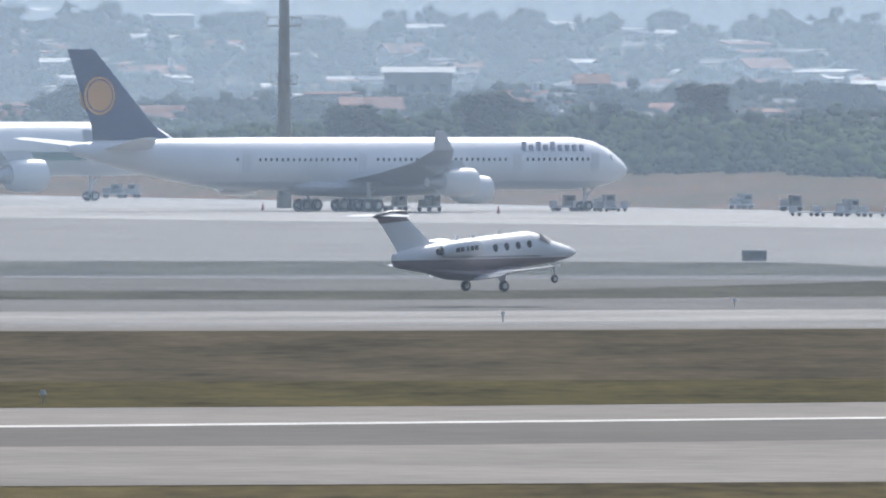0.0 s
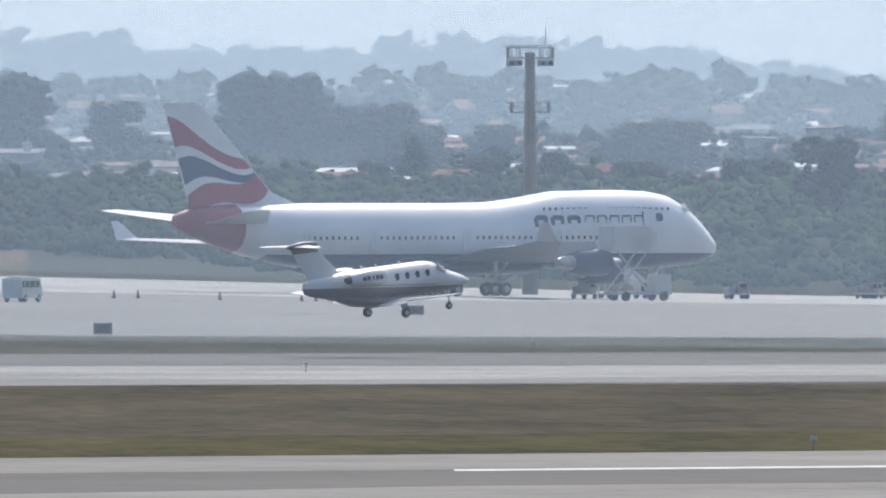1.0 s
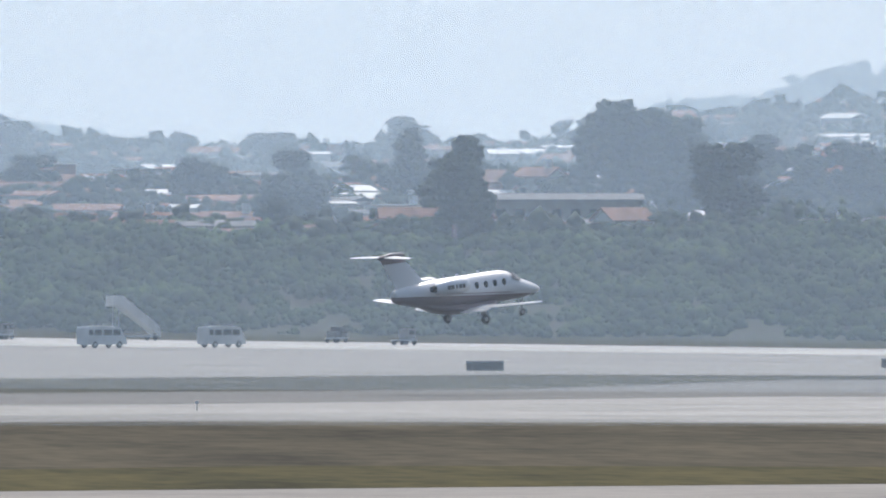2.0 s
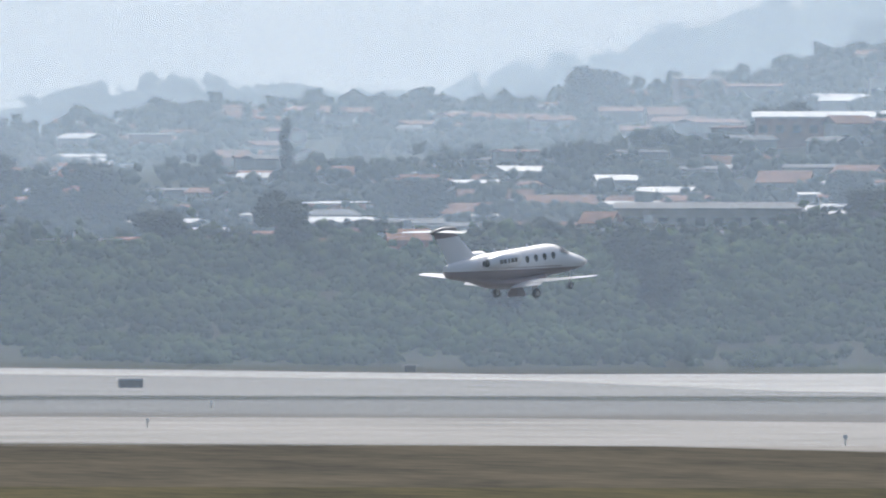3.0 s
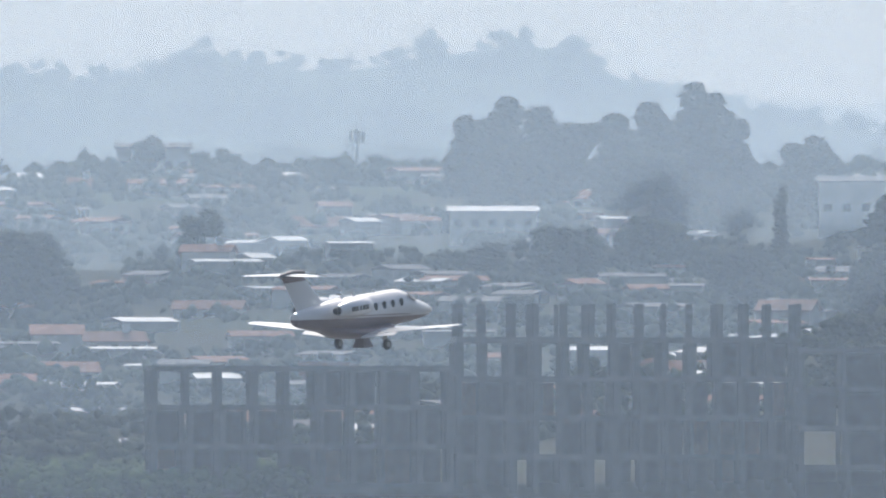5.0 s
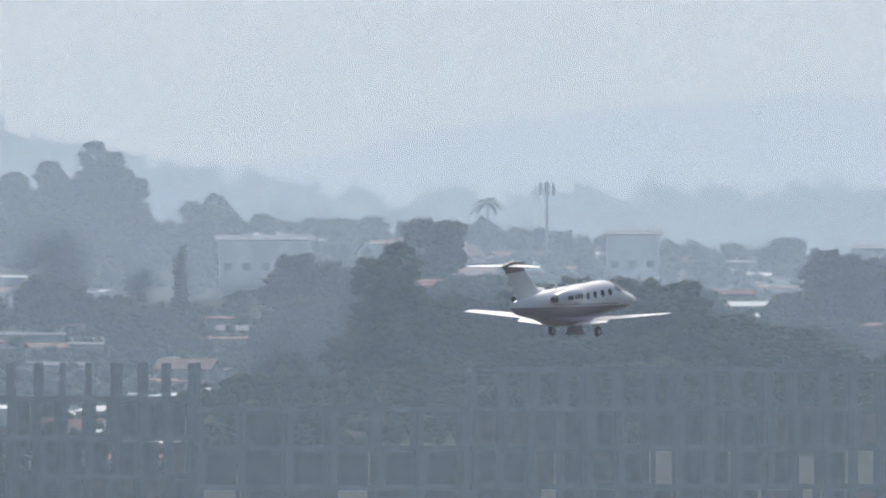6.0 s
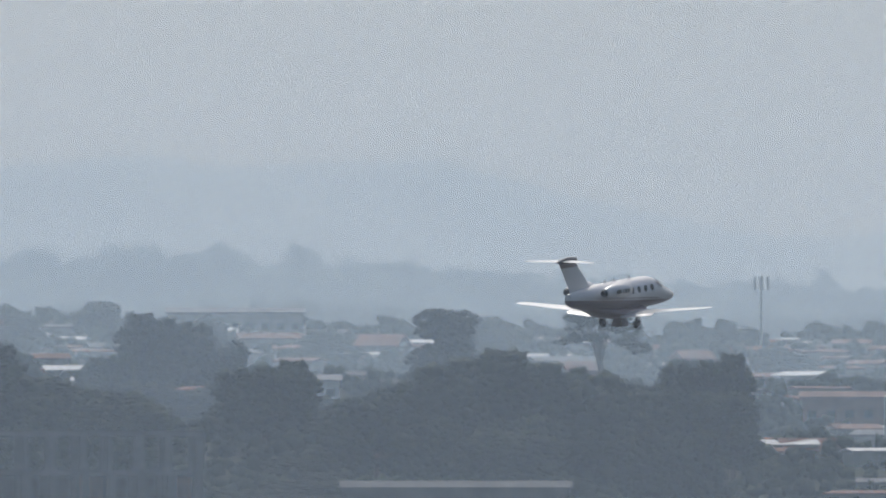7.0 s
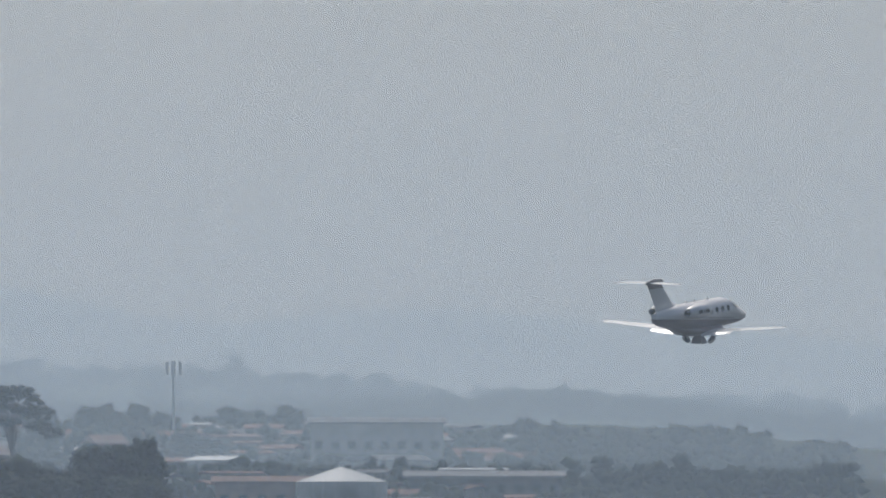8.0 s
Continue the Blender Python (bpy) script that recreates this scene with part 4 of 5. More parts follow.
def lift_truck(u, v):
    p = thing("catering_truck", "white high-lift truck raised beside the airliner door", "truck", at_ground(u, v, 58), "apron vehicles")
    part("box_body", Build().box(-3.9, 0.9, -1.2, 1.2, 4.9, 7.3, bevel=.1).done("box_body", ("dirty_white",)), p, "raised white box body")
    part("chassis", Build().box(-3.4, 3.4, -1.1, 1.1, .6, .95, bevel=.1).done("chassis", ("grey_paint",)), p)
    part("cab", Build().box(1.7, 3.4, -1.1, 1.1, .95, 2.6, bevel=.25).done("cab", ("dirty_white",)), p)
    part("windscreen", Build().box(3.38, 3.42, -.9, .9, 1.7, 2.4).done("windscreen", ("glass",)), p)
    for s in (-.9, .9):
        part("scissor_lift", Build().tube((-3.2, s, .9), (.6, s, 4.95), .1).tube((.6, s, .9), (-3.2, s, 4.95), .1).done("scissor_lift", ("grey_paint",)), p)
    ty = wheel_mesh(.48, .35)
    for x in (2.4, -2.2):
        for s in (1, -1):
            part("wheel", ty, p, at=pose(x, s * 1.0, .48))


lift_truck(3085, 430)


def sign_box(u, v, w=1.6, d=None):
    p = thing("taxiway_sign", "dark low taxiway sign box on short legs in the grass", "sign", at_ground(u, v, 90), "taxiway signs")
    part("box", Build().box(-w / 2, w / 2, -.2, .2, .12, .82, bevel=.05).done("box", ("sign_grey",)), p)
    part("frame", Build().box(-w / 2 - .04, w / 2 + .04, -.16, .16, .78, .86).done("frame", ("grey_paint",)), p)
    for x in (-w * .35, w * .35):
        part("leg", Build().tube((x, 0, 0), (x, 0, .2), .05).done("leg", ("steel",)), p)


for u, v, w in ((1335, 465, 1.7), (2138, 492, 1.2), (2688, 457, 1.6), (4353, 484, 2.8), (5076, 478, 2.0), (5571, 449, 1.2), (6628, 522, 1.2)):
    sign_box(u, v, w)


def edge_lamp(u, v):
    p = thing("edge_light", "small pale taxiway edge light on a stake", "light", at_ground(u, v, 0), "edge lights")
    part("stake", Build().tube((0, 0, 0), (0, 0, .38), .035, n=8).done("stake", ("steel",)), p)
    part("lens", Build().tube((0, 0, .34), (0, 0, .5), .13, .09, 12).done("lens", ("dirty_white",), True), p)


for u, v in ((76, 716), (3396, 693), (890, 570), (3843, 551), (5106, 546), (2497, 556), (5219, 512), (6341, 578), (2900, 512), (1300, 545)):
    edge_lamp(u, v)


def cone(u, v):
    p = thing("traffic_cone", "small dark traffic cone on the apron", "cone", at_ground(u, v, 0), "cones")
    part("cone", Build().tube((0, 0, .03), (0, 0, .75), .18, .04, 10).done("cone", ("red_paint",), True), p)
    part("base", Build().box(-.25, .25, -.25, .25, 0, .04).done("base", ("black",)), p)


for u, v in ((2158, 425), (2200, 425), (2345, 428), (2490, 430), (2515, 430), (465, 372), (882, 378), (2540, 430)):
    cone(u, v)


# ---- plants ----
CLUMP_V = np.array([(1, 0, 0), (-1, 0, 0), (0, 1, 0), (0, -1, 0), (0, 0, 1), (0, 0, -1)], float)
CLUMP_F = np.array([(0, 2, 4), (2, 1, 4), (1, 3, 4), (3, 0, 4), (2, 0, 5), (1, 2, 5), (3, 1, 5), (0, 3, 5)])


def tumble(rng, n):
    """Random turns, one for each clump."""
    q = rng.normal(size=(n, 4))
    q /= np.linalg.norm(q, axis=1)[:, None]
    w, x, y, z = q.T
    return np.stack([np.stack([1 - 2 * (y * y + z * z), 2 * (x * y - z * w), 2 * (x * z + y * w)], 1),
                     np.stack([2 * (x * y + z * w), 1 - 2 * (x * x + z * z), 2 * (y * z - x * w)], 1),
                     np.stack([2 * (x * z - y * w), 2 * (y * z + x * w), 1 - 2 * (x * x + y * y)], 1)], 1)


def leaf_cloud(lobes, count, size, rng):
    """A crown: many small crumpled leaf clumps on the outside of several lobes."""
    base, tri = CLUMP_V, CLUMP_F
    V, F, k = [], [], 0
    weights = np.array([l[3] * l[5] for l in lobes])
    weights = weights / weights.sum()
    for _ in range(count):
        cx, cy, cz, rx, ry, rz = lobes[rng.choice(len(lobes), p=weights)]
        q = rng.normal(size=3)
        q /= np.linalg.norm(q)
        rad = rng.uniform(.72, 1.06)
        c = np.array([cx + q[0] * rx * rad, cy + q[1] * ry * rad, cz + q[2] * rz * rad])
        s = size * rng.uniform(.5, 1.25)
        pts = (base * (1 + rng.uniform(-.45, .45, (len(base), 1)))) @ tumble(rng, 1)[0].T * s * np.array([1.25, 1.25, .8]) + c
        V.append(pts)
        F.append(tri + k)
        k += len(base)
    return np.concatenate(V), np.concatenate(F).tolist()


def tree_kind(kind, seed):
    """Meshes of one tree, about ten metres tall: trunk with limbs, and crown."""
    rng = np.random.default_rng(seed)
    b = Build()
    if kind == "dome":
        lobes = [(rng.uniform(-4.2, 4.2), rng.uniform(-3, 3), rng.uniform(4.6, 6.8), rng.uniform(2, 3), 2.4, rng.uniform(1.8, 2.7)) for _ in range(9)]
        lobes += [(x, 0, 3.2, 2.2, 2.2, 1.8) for x in (-4, -1.4, 1.4, 4)]
        n, size, top = 1250, .58, 5.5
    elif kind == "tall":
        lobes = [(rng.uniform(-1.5, 1.5), rng.uniform(-1.2, 1.2), 3 + k * .9, max(.9, 2.4 - k * .2), 2.0, 1.4) for k in range(8)]
        n, size, top = 800, .48, 8
    elif kind == "open":
        lobes = [(3.7 * math.cos(k * 2.4) * math.sqrt((k + .5) / 22), rng.uniform(-1.6, 1.6), 9.5 - 4.0 * ((k + .5) / 22) + rng.uniform(-.5, .4), rng.uniform(.8, 1.3), 1.1, rng.uniform(.28, .45)) for k in range(22)]
        n, size, top = 560, .29, 7
    elif kind == "slim":
        lobes = [(rng.uniform(-.3, .3), 0, 1.5 + k * .9, max(.3, .95 - k * .07), .8, .8) for k in range(10)]
        n, size, top = 350, .36, 9
    else:
        lobes = [(rng.uniform(-2.6, 2.6), rng.uniform(-2, 2), rng.uniform(4, 8.2), rng.uniform(1.2, 2.1), 1.8, rng.uniform(1.1, 1.9)) for _ in range(9)]
        lobes += [(rng.uniform(-1.5, 1.5), 0, 3, 2, 1.6, 1.5)]
        n, size, top = 900, .44, 6.5
    b.tube((0, 0, -1.0), (.1, 0, top * .5), .32, .2, 8)
    for l in lobes[:8]:
        b.tube((.1, 0, top * .38 + rng.uniform(0, 1)), (l[0] * .8, l[1] * .8, l[2]), .13, .04, 6)
    trunk = b.done("trunk", ("bark",), True)
    V, F = leaf_cloud(lobes, n, size, rng)
    return trunk, mesh_of("crown", V, F, ["leaf"], smooth=True)


KINDS = {(k, s): tree_kind(k, 11 * s + 3) for k in ("dome", "tall", "open", "slim", "round") for s in (1, 2, 3)}
TREE_LABEL = {"dome": "broad dark dome-crowned tree among the houses", "tall": "tall dense dark tree above the roofs", "open": "open-crowned tree with bare limbs and flat leaf pads",
              "slim": "slim upright cypress-like tree", "round": "rounded leafy green tree on the slope"}


def tree(u, v_top, w, d=None, kind="round", seed=None):
    """A tree whose crown is w units wide and whose top stands at v_top."""
    seed = seed or R.randint(1, 3)
    ratio = {"dome": 0.72, "tall": 1.75, "open": 1.15, "slim": 4.2, "round": 1.1}[kind]
    if d is None:
        d = settle(u, v_top, lambda q: ratio * w * q / FOC)
    z0 = terrain(u, d)
    h = min(max(2.5, height(v_top, d) - z0), 1.5 * ratio * w * d / FOC)
    wide = {"dome": 13.0, "tall": 6.0, "open": 8.4, "slim": 2.4, "round": 8.0}[kind]
    tall = {"dome": 9.4, "tall": 11.2, "open": 10.2, "slim": 11.0, "round": 9.8}[kind]
    sx = w * d / FOC / wide
    p = thing("tree", TREE_LABEL[kind], "tree", Matrix.Translation(spot(u, d, z0)) @ pose(0, 0, 0, 0, 0, R.uniform(-25, 25)) @ Matrix.Diagonal((sx, sx, h / tall, 1)) @ pose(0, 0, 0, 0, 0, R.choice((0, 180))), "trees")
    trunk, crown = KINDS[kind, seed]
    part("trunk", trunk, p)
    part("crown", crown, p)


# broad trees and clumps that stand out, by bearing: u, top, width, distance, kind
for u, v, w, k in ((2158, 70, 110, "round"), (2440, 17, 260, "dome"), (2620, 70, 200, "dome"), (1918, 14, 260, "dome"),
                      (640, 170, 130, "round"), (860, 160, 110, "round"),
                      (2700, 112, 110, "round"), (3080, 98, 180, "dome"), (3180, 105, 110, "round"), (3420, 132, 135, "round"), 
                      (3855, 105, 130, "dome"), (4010, 125, 150, "dome"), (4215, 45, 85, "tall"), (4300, 56, 125, "tall"), (4120, 95, 60, "open"), (4640, 5, 290, "dome"),
                      (4780, 70, 160, "round"), (5000, 70, 120, "round"), (5350, -10, 30, "slim"), (5350, 130, 120, "round"), (5730, 214, 140, "round"),
                      (6000, 188, 160, "round"), (5900, -93, 120, "dome"), (6740, -159, 70, "round"), (7560, 16, 260, "round"),
                      (7855, -160, 200, "dome"), (8040, -166, 220, "dome"), (8236, -226, 155, "round"), (8425, -172, 240, "dome"), (8240, -104, 180, "dome"), (8740, -199, 90, "round"), (7690, -99, 120, "round"),
                      (9225, -374, 90, "tall"), (9268, -408, 115, "tall"), (9345, -394, 120, "tall"), (9400, -370, 120, "round"), (9310, -334, 150, "round"), (9495, -379, 120, "tall"), (9540, -400, 110, "tall"), (9590, -374, 130, "round"), (9634, -434, 120, "tall"), (9685, -384, 100, "tall"), (9560, -329, 170, "round"), (9810, -329, 105, "round"),
                      (9770, -249, 36, "slim"), (9390, -179, 160, "dome"), (9550, -189, 170, "dome"), (9700, -154, 150, "round"), (10050, -224, 260, "dome"), (10200, -164, 260, "dome"),
                      (10130, -259, 180, "tall"), (10420, -184, 260, "dome"), (10600, -194, 260, "dome"), (10840, -259, 110, "dome"), (11060, -184, 90, "round"),
                      (11450, -249, 150, "round"), (11540, -209, 70, "round"), (11500, -169, 330, "dome"), (11630, -159, 360, "dome"), (11330, -94, 230, "dome"), (11820, -124, 240, "dome"), (11760, -104, 260, "dome"),
                      (10260, -205, 260, "dome"), (10620, -182, 300, "dome"), (10960, -232, 200, "dome"), (11130, -150, 220, "dome"), (10330, -160, 240, "dome"),
                      (11723, -266, 165, "open"), (11960, -114, 160, "round"), (9820, -314, 120, "round"), (10220, -294, 140, "round")):
    tree(u, v, w, None, k)
# hazy trees along the crest, far behind
for u, v, w in ((1240, -50, 70), (1220, -30, 150), (1585, -72, 130), (1790, -62, 150), (1380, -22, 190), (2080, 20, 120), (3404, 20, 110), (3250, 22, 120), (3520, 55, 120), (5340, 8, 150), (7750, -302, 170), (7900, -280, 75), (7940, -286, 65), (8002, -290, 75), (8062, -294, 75), (8150, -298, 85),
                (8192, -290, 60), (8262, -276, 65), (8420, -269, 80), (8800, -302, 90), (8990, -306, 100), (9120, -312, 90)):
    tree(u, v, w, 3230, "round")
# trees dotted through the town
for k in range(125):
    u = R.uniform(-200, 12700)
    d = apron_end(u) + 220 + R.uniform(0, 750)
    z = terrain(u, d)
    v = LEVEL - (z + R.uniform(4, 8.5) - EYE) * FOC / d
    tree(u, v, R.uniform(50, 130), d, R.choice(("round", "round", "dome", "tall")))

def clump_field(name, label, count, place, pieces, mat, category, seed, cap, flat=1.0):
    """Countless leaf clumps spread over the land as one mass. place gives bearing, distance, reach and height."""
    rng = np.random.default_rng(seed)
    base, tri = CLUMP_V, CLUMP_F
    cs, ss = [], []
    for _ in range(count):
        u, d, reach, tall = place(rng)
        c = np.array(spot(u, d, terrain(u, d)))
        n = pieces
        q = rng.normal(size=(n, 3))
        q /= np.linalg.norm(q, axis=1)[:, None]
        q[:, 2] = np.abs(q[:, 2])
        cs.append(c + q * np.array([reach, reach, tall]) * rng.uniform(.55, 1.05, (n, 1)))
        ss.append(rng.uniform(.22, .48, n) * min(reach, tall * 1.2, cap))
    cs, ss = np.concatenate(cs), np.concatenate(ss)
    n = len(cs)
    V = np.einsum('nij,nkj->nki', tumble(rng, n), base[None] * (1 + rng.uniform(-.45, .45, (n, len(base), 1)))) * ss[:, None, None] * np.array([1.2, 1.2, flat]) + cs[:, None, :]
    F = tri[None] + (np.arange(n) * len(base))[:, None, None]
    me = bpy.data.meshes.new(name)
    V, F = V.reshape(-1, 3), F.reshape(-1, 3)
    me.vertices.add(len(V))
    me.vertices.foreach_set("co", V.ravel())
    me.loops.add(len(F) * 3)
    me.loops.foreach_set("vertex_index", F.ravel())
    me.polygons.add(len(F))
    me.polygons.foreach_set("loop_start", np.arange(0, len(F) * 3, 3))
    me.materials.append(M[mat])
    me.polygons.foreach_set("use_smooth", np.ones(len(F), bool))
    me.update()
    me.validate()
    tagged(new(name, me), label, category, "", "stuff")


def belt(rng):
    u = rng.uniform(-600, 11800)
    q = rng.uniform(0, 1) ** lerp(u, (7300, 8000), (1, 2.2))
    d = apron_end(u) + lerp(u, (1500, 2600), (95, 15)) + q * lerp(u, (0, 1500, 2600, 7000, 8300, 12000), (180, 180, 255, 296, 96, 86))
    if 8900 < u < 11000 and d > apron_end(u) + 22:
        d -= 22 + (d - apron_end(u) - 22) * .9
    n = max(0, noise.noise(Vector((u / 300, d / 70, 3))) + .45)
    t = (1.9 + 1.5 * n) * rng.uniform(.65, 1.1) * (.75 + .45 * q) * lerp(u, (3700, 4000, 4600, 4800, 7000, 8300), (1, .75, .75, 1, 1, .8))
    return u, d, t * 1.7, t * (2.0 if rng.random() < .05 else 1)


def town_green(rng):
    u = rng.uniform(-400, 13200)
    d = apron_end(u) + 210 + (2950 - apron_end(u) - 210) * rng.uniform(0, 1) ** 1.2
    t = rng.uniform(1.4, 3.6)
    return u, d, t * 2.0, t * .95


def woods(rng):
    u = rng.uniform(-1500, 13900)
    d = rng.uniform(2900 if u < 12250 else 3220, 4250)
    t = rng.uniform(2.2, 4.4)
    return u, d, t, t * 1.1


clump_field("bushes", "dense green scrub along the airfield edge", 6500, belt, 14, "bush_leaf", "bushes", 5, 2.2)
clump_field("town_trees", "low gardens and hedges between the houses", 6000, town_green, 12, "leaf_mass", "bushes", 6, 3.0)
clump_field("far_woods", "hazy wooded hills", 8200, woods, 11, "leaf_mass", "woods", 8, 3.8)

# the dark grove behind the unfinished building
for k in range(66):
    u = R.uniform(9900, 11980)
    q = R.uniform(2150, 2480)
    tall = R.uniform(7, 11.5) * lerp(u, (10900, 11040, 11290, 11350), (1, .45, .45, 1.2))
    tree(u, LEVEL - (terrain(u, q) + tall - EYE) * FOC / q, R.uniform(130, 230), q, R.choice(("dome", "round", "dome")))


# ---- the town ----
def house(u, d, w, dep, h, roof, wall, turn, lift=0.0):
    """A small house: walls, pitched or flat roof, door and windows."""
    z = terrain(u, d) + lift
    lab = {"clay_roof": "low house with an orange clay-tile roof", "sheet_roof": "low house with a glinting sheet-metal roof", "fibre_roof": "low house with a grey corrugated roof"}[roof]
    p = thing("house", lab, "house", Matrix.Translation(spot(u, d, z)) @ pose(0, 0, 0, 0, 0, turn), "houses")
    part("wall", Build().box(-w / 2, w / 2, -dep / 2, dep / 2, -2.5, h).done("wall", (wall,)), p)
    o = .45
    if roof == "clay_roof":
        rise = dep * .24
        prof = [(-dep / 2 - o, h - .12), (0, h + rise), (dep / 2 + o, h - .12), (dep / 2 + o, h + .03), (0, h + rise + .17), (-dep / 2 - o, h + .03)]
    else:
        rise = dep * R.uniform(-.12, .10)
        prof = [(-dep / 2 - o, h - .02), (dep / 2 + o, h + rise), (dep / 2 + o, h + rise + .1), (-dep / 2 - o, h + .08)]
    b = Build()
    b.loft([[(x, y, zz) for y, zz in prof] for x in (-w / 2 - o, w / 2 + o)])
    part("roof", b.done("roof", (roof,)), p)
    if roof == "clay_roof":
        part("gable", Build().loft([[(x, -dep / 2 + .02, h - .05), (x, dep / 2 - .02, h - .05), (x, 0, h + rise - .1)] for x in (-w / 2 + .01, w / 2 - .01)]).done("gable", (wall,)), p)
    n = max(2, int(w / 2.6))
    for k in range(n):
        x = -w / 2 + (k + .5) * w / n
        if k == n // 2:
            part("door", Build().box(x - .45, x + .45, -dep / 2 - .04, -dep / 2 + .02, 0, 2.05).done("door", ("bark",)), p)
        else:
            part("window", Build().box(x - .55, x + .55, -dep / 2 - .03, -dep / 2 + .03, h * .4, h * .4 + 1.05).done("window", ("glass",)), p)
    if R.random() < .25:
        part("water_tank", Build().tube((w * .25, 0, h + .1), (w * .25, 0, h + rise + 1.2), .6, .55, 12).done("water_tank", ("galvanised",), True), p)


for k in range(300):
    u = R.uniform(-300, 12650)
    d = R.uniform(0, 1) ** 1.1 * 720 + apron_end(u) + 215
    roof = R.choices(("clay_roof", "sheet_roof", "fibre_roof"), (.42, .20, .38))[0]
    if 9900 < u < 12000 and d < 2560:
        continue
    house(u, d, R.uniform(3.5, 8.5), R.uniform(4, 7), R.choice((2.4, 2.6, 2.8, 4.6)), roof, R.choice(("plaster", "plaster", "brick_red")), R.uniform(-35, 35) - math.degrees(bearing(u)), -1.6)
# broad low roofs, mostly clay, crowded at the foot of the slope
for k in range(95):
    u = R.choice((R.uniform(3150, 3950), R.uniform(3950, 4700), R.uniform(5200, 6200), R.uniform(7550, 8900)))
    d = apron_end(u) + R.uniform(290, 620)
    house(u, d, R.uniform(7, 13), R.uniform(4, 5.5), 2.5, R.choice(("clay_roof", "clay_roof", "sheet_roof")), "plaster", R.uniform(-15, 15) - math.degrees(bearing(u)), -1.5)


def far_roofs():
    """Rooftops too many and too small to count, all over the town slope."""
    rng = random.Random(21)
    b = Build()
    for k in range(1150):
        u = rng.uniform(-300, 12650)
        d = rng.uniform(0, 1) * 850 + apron_end(u) + 225
        if 9900 < u < 12000 and d < 2560:
            continue
        z = terrain(u, d) - 1.2
        w, dep, h = rng.uniform(2, 5), rng.uniform(2, 3.5), rng.uniform(2.2, 3.6)
        m = Matrix.Translation(spot(u, d, z)) @ pose(0, 0, 0, 0, 0, rng.uniform(-40, 40) - math.degrees(bearing(u)))
        rise, roof = rng.uniform(.25, .8), rng.choice((0, 0, 1, 1, 1, 2, 2))
        k0 = len(b.v)
        b.box(-w, w, -dep, dep, -2, h, 3)
        b.loft([[(x, -dep - .3, h), (x, 0, h + rise), (x, dep + .3, h), (x, dep + .3, h + .12), (x, 0, h + rise + .12), (x, -dep - .3, h + .12)] for x in (-w - .3, w + .3)], roof)
        for q in range(k0, len(b.v)):
            b.v[q] = m @ b.v[q]
    tagged(new("distant_houses", b.done("distant_houses", ("sheet_roof", "clay_roof", "fibre_roof", "plaster"))), "crowded low houses with pale and clay roofs", "houses", "", "stuff")


far_roofs()


def hall(u, v_eave, w, h, roof, wall, label, turn=0):
    d = settle(u, v_eave, lambda q: h, 30)
    z = height(v_eave, d) - h
    p = thing("long_building", label, "building", Matrix.Translation(spot(u, d, z)) @ pose(0, 0, 0, 0, 0, turn - math.degrees(bearing(u))), "large buildings")
    part("wall", Build().box(-w / 2, w / 2, -5, 5, -4, h).done("wall", (wall,)), p)
    part("roof", Build().loft([[(x, -5.5, h), (x, 0, h + .8), (x, 5.5, h), (x, 5.5, h + .15), (x, 0, h + .95), (x, -5.5, h + .15)] for x in (-w / 2 - .5, w / 2 + .5)]).done("roof", (roof,)), p)
    n = int(w / 2.4)
    for k in range(n):
        x = -w / 2 + (k + .5) * w / n
        part("window", Build().box(x - .6, x + .6, -5.03, -4.97, h * .45, h * .45 + 1.1).done("window", ("glass",)), p)


hall(6285, -2, 17, 4, "sheet_roof", "brick_red", "long brick building with a glinting white roof")
hall(7015, 24, 4, 4, "sheet_roof", "dirty_white", "small bright white house on the slope", 10)
hall(7480, -82, 9, 3, "clay_roof", "plaster", "house with a bright orange clay roof")
hall(8660, -309, 12, 6, "fibre_roof", "plaster", "flat pale block on the crest")
hall(9260, -196, 13, 4, "sheet_roof", "plaster", "hall with a glinting metal roof")
hall(9920, -249, 14, 8, "fibre_roof", "plaster", "broad pale hall behind the trees")
hall(10570, -259, 8, 9, "fibre_roof", "dirty_white", "square pale apartment block")
hall(11232, -114, 5, 4, "fibre_roof", "dirty_white", "small white-walled house among dark trees")
hall(11080, -234, 22, 5, "fibre_roof", "plaster", "long low house on the crest")
hall(12370, -189, 20, 7, "fibre_roof", "plaster", "wide hazy factory building")
hall(12560, -94, 22, 4, "fibre_roof", "raw_concrete", "dark low warehouse with grey roof")
hall(12200, -84, 18, 5, "clay_roof", "brick_red", "brick row with clay roof")
hall(6100, 160, 24, 4, "fibre_roof", "plaster", "wide low shed with a grey roof")
hall(4480, 180, 22, 4, "fibre_roof", "plaster", "long low pale-walled shed")
hall(740, 130, 10, 5, "sheet_roof", "plaster", "shed with a broad glinting white roof")


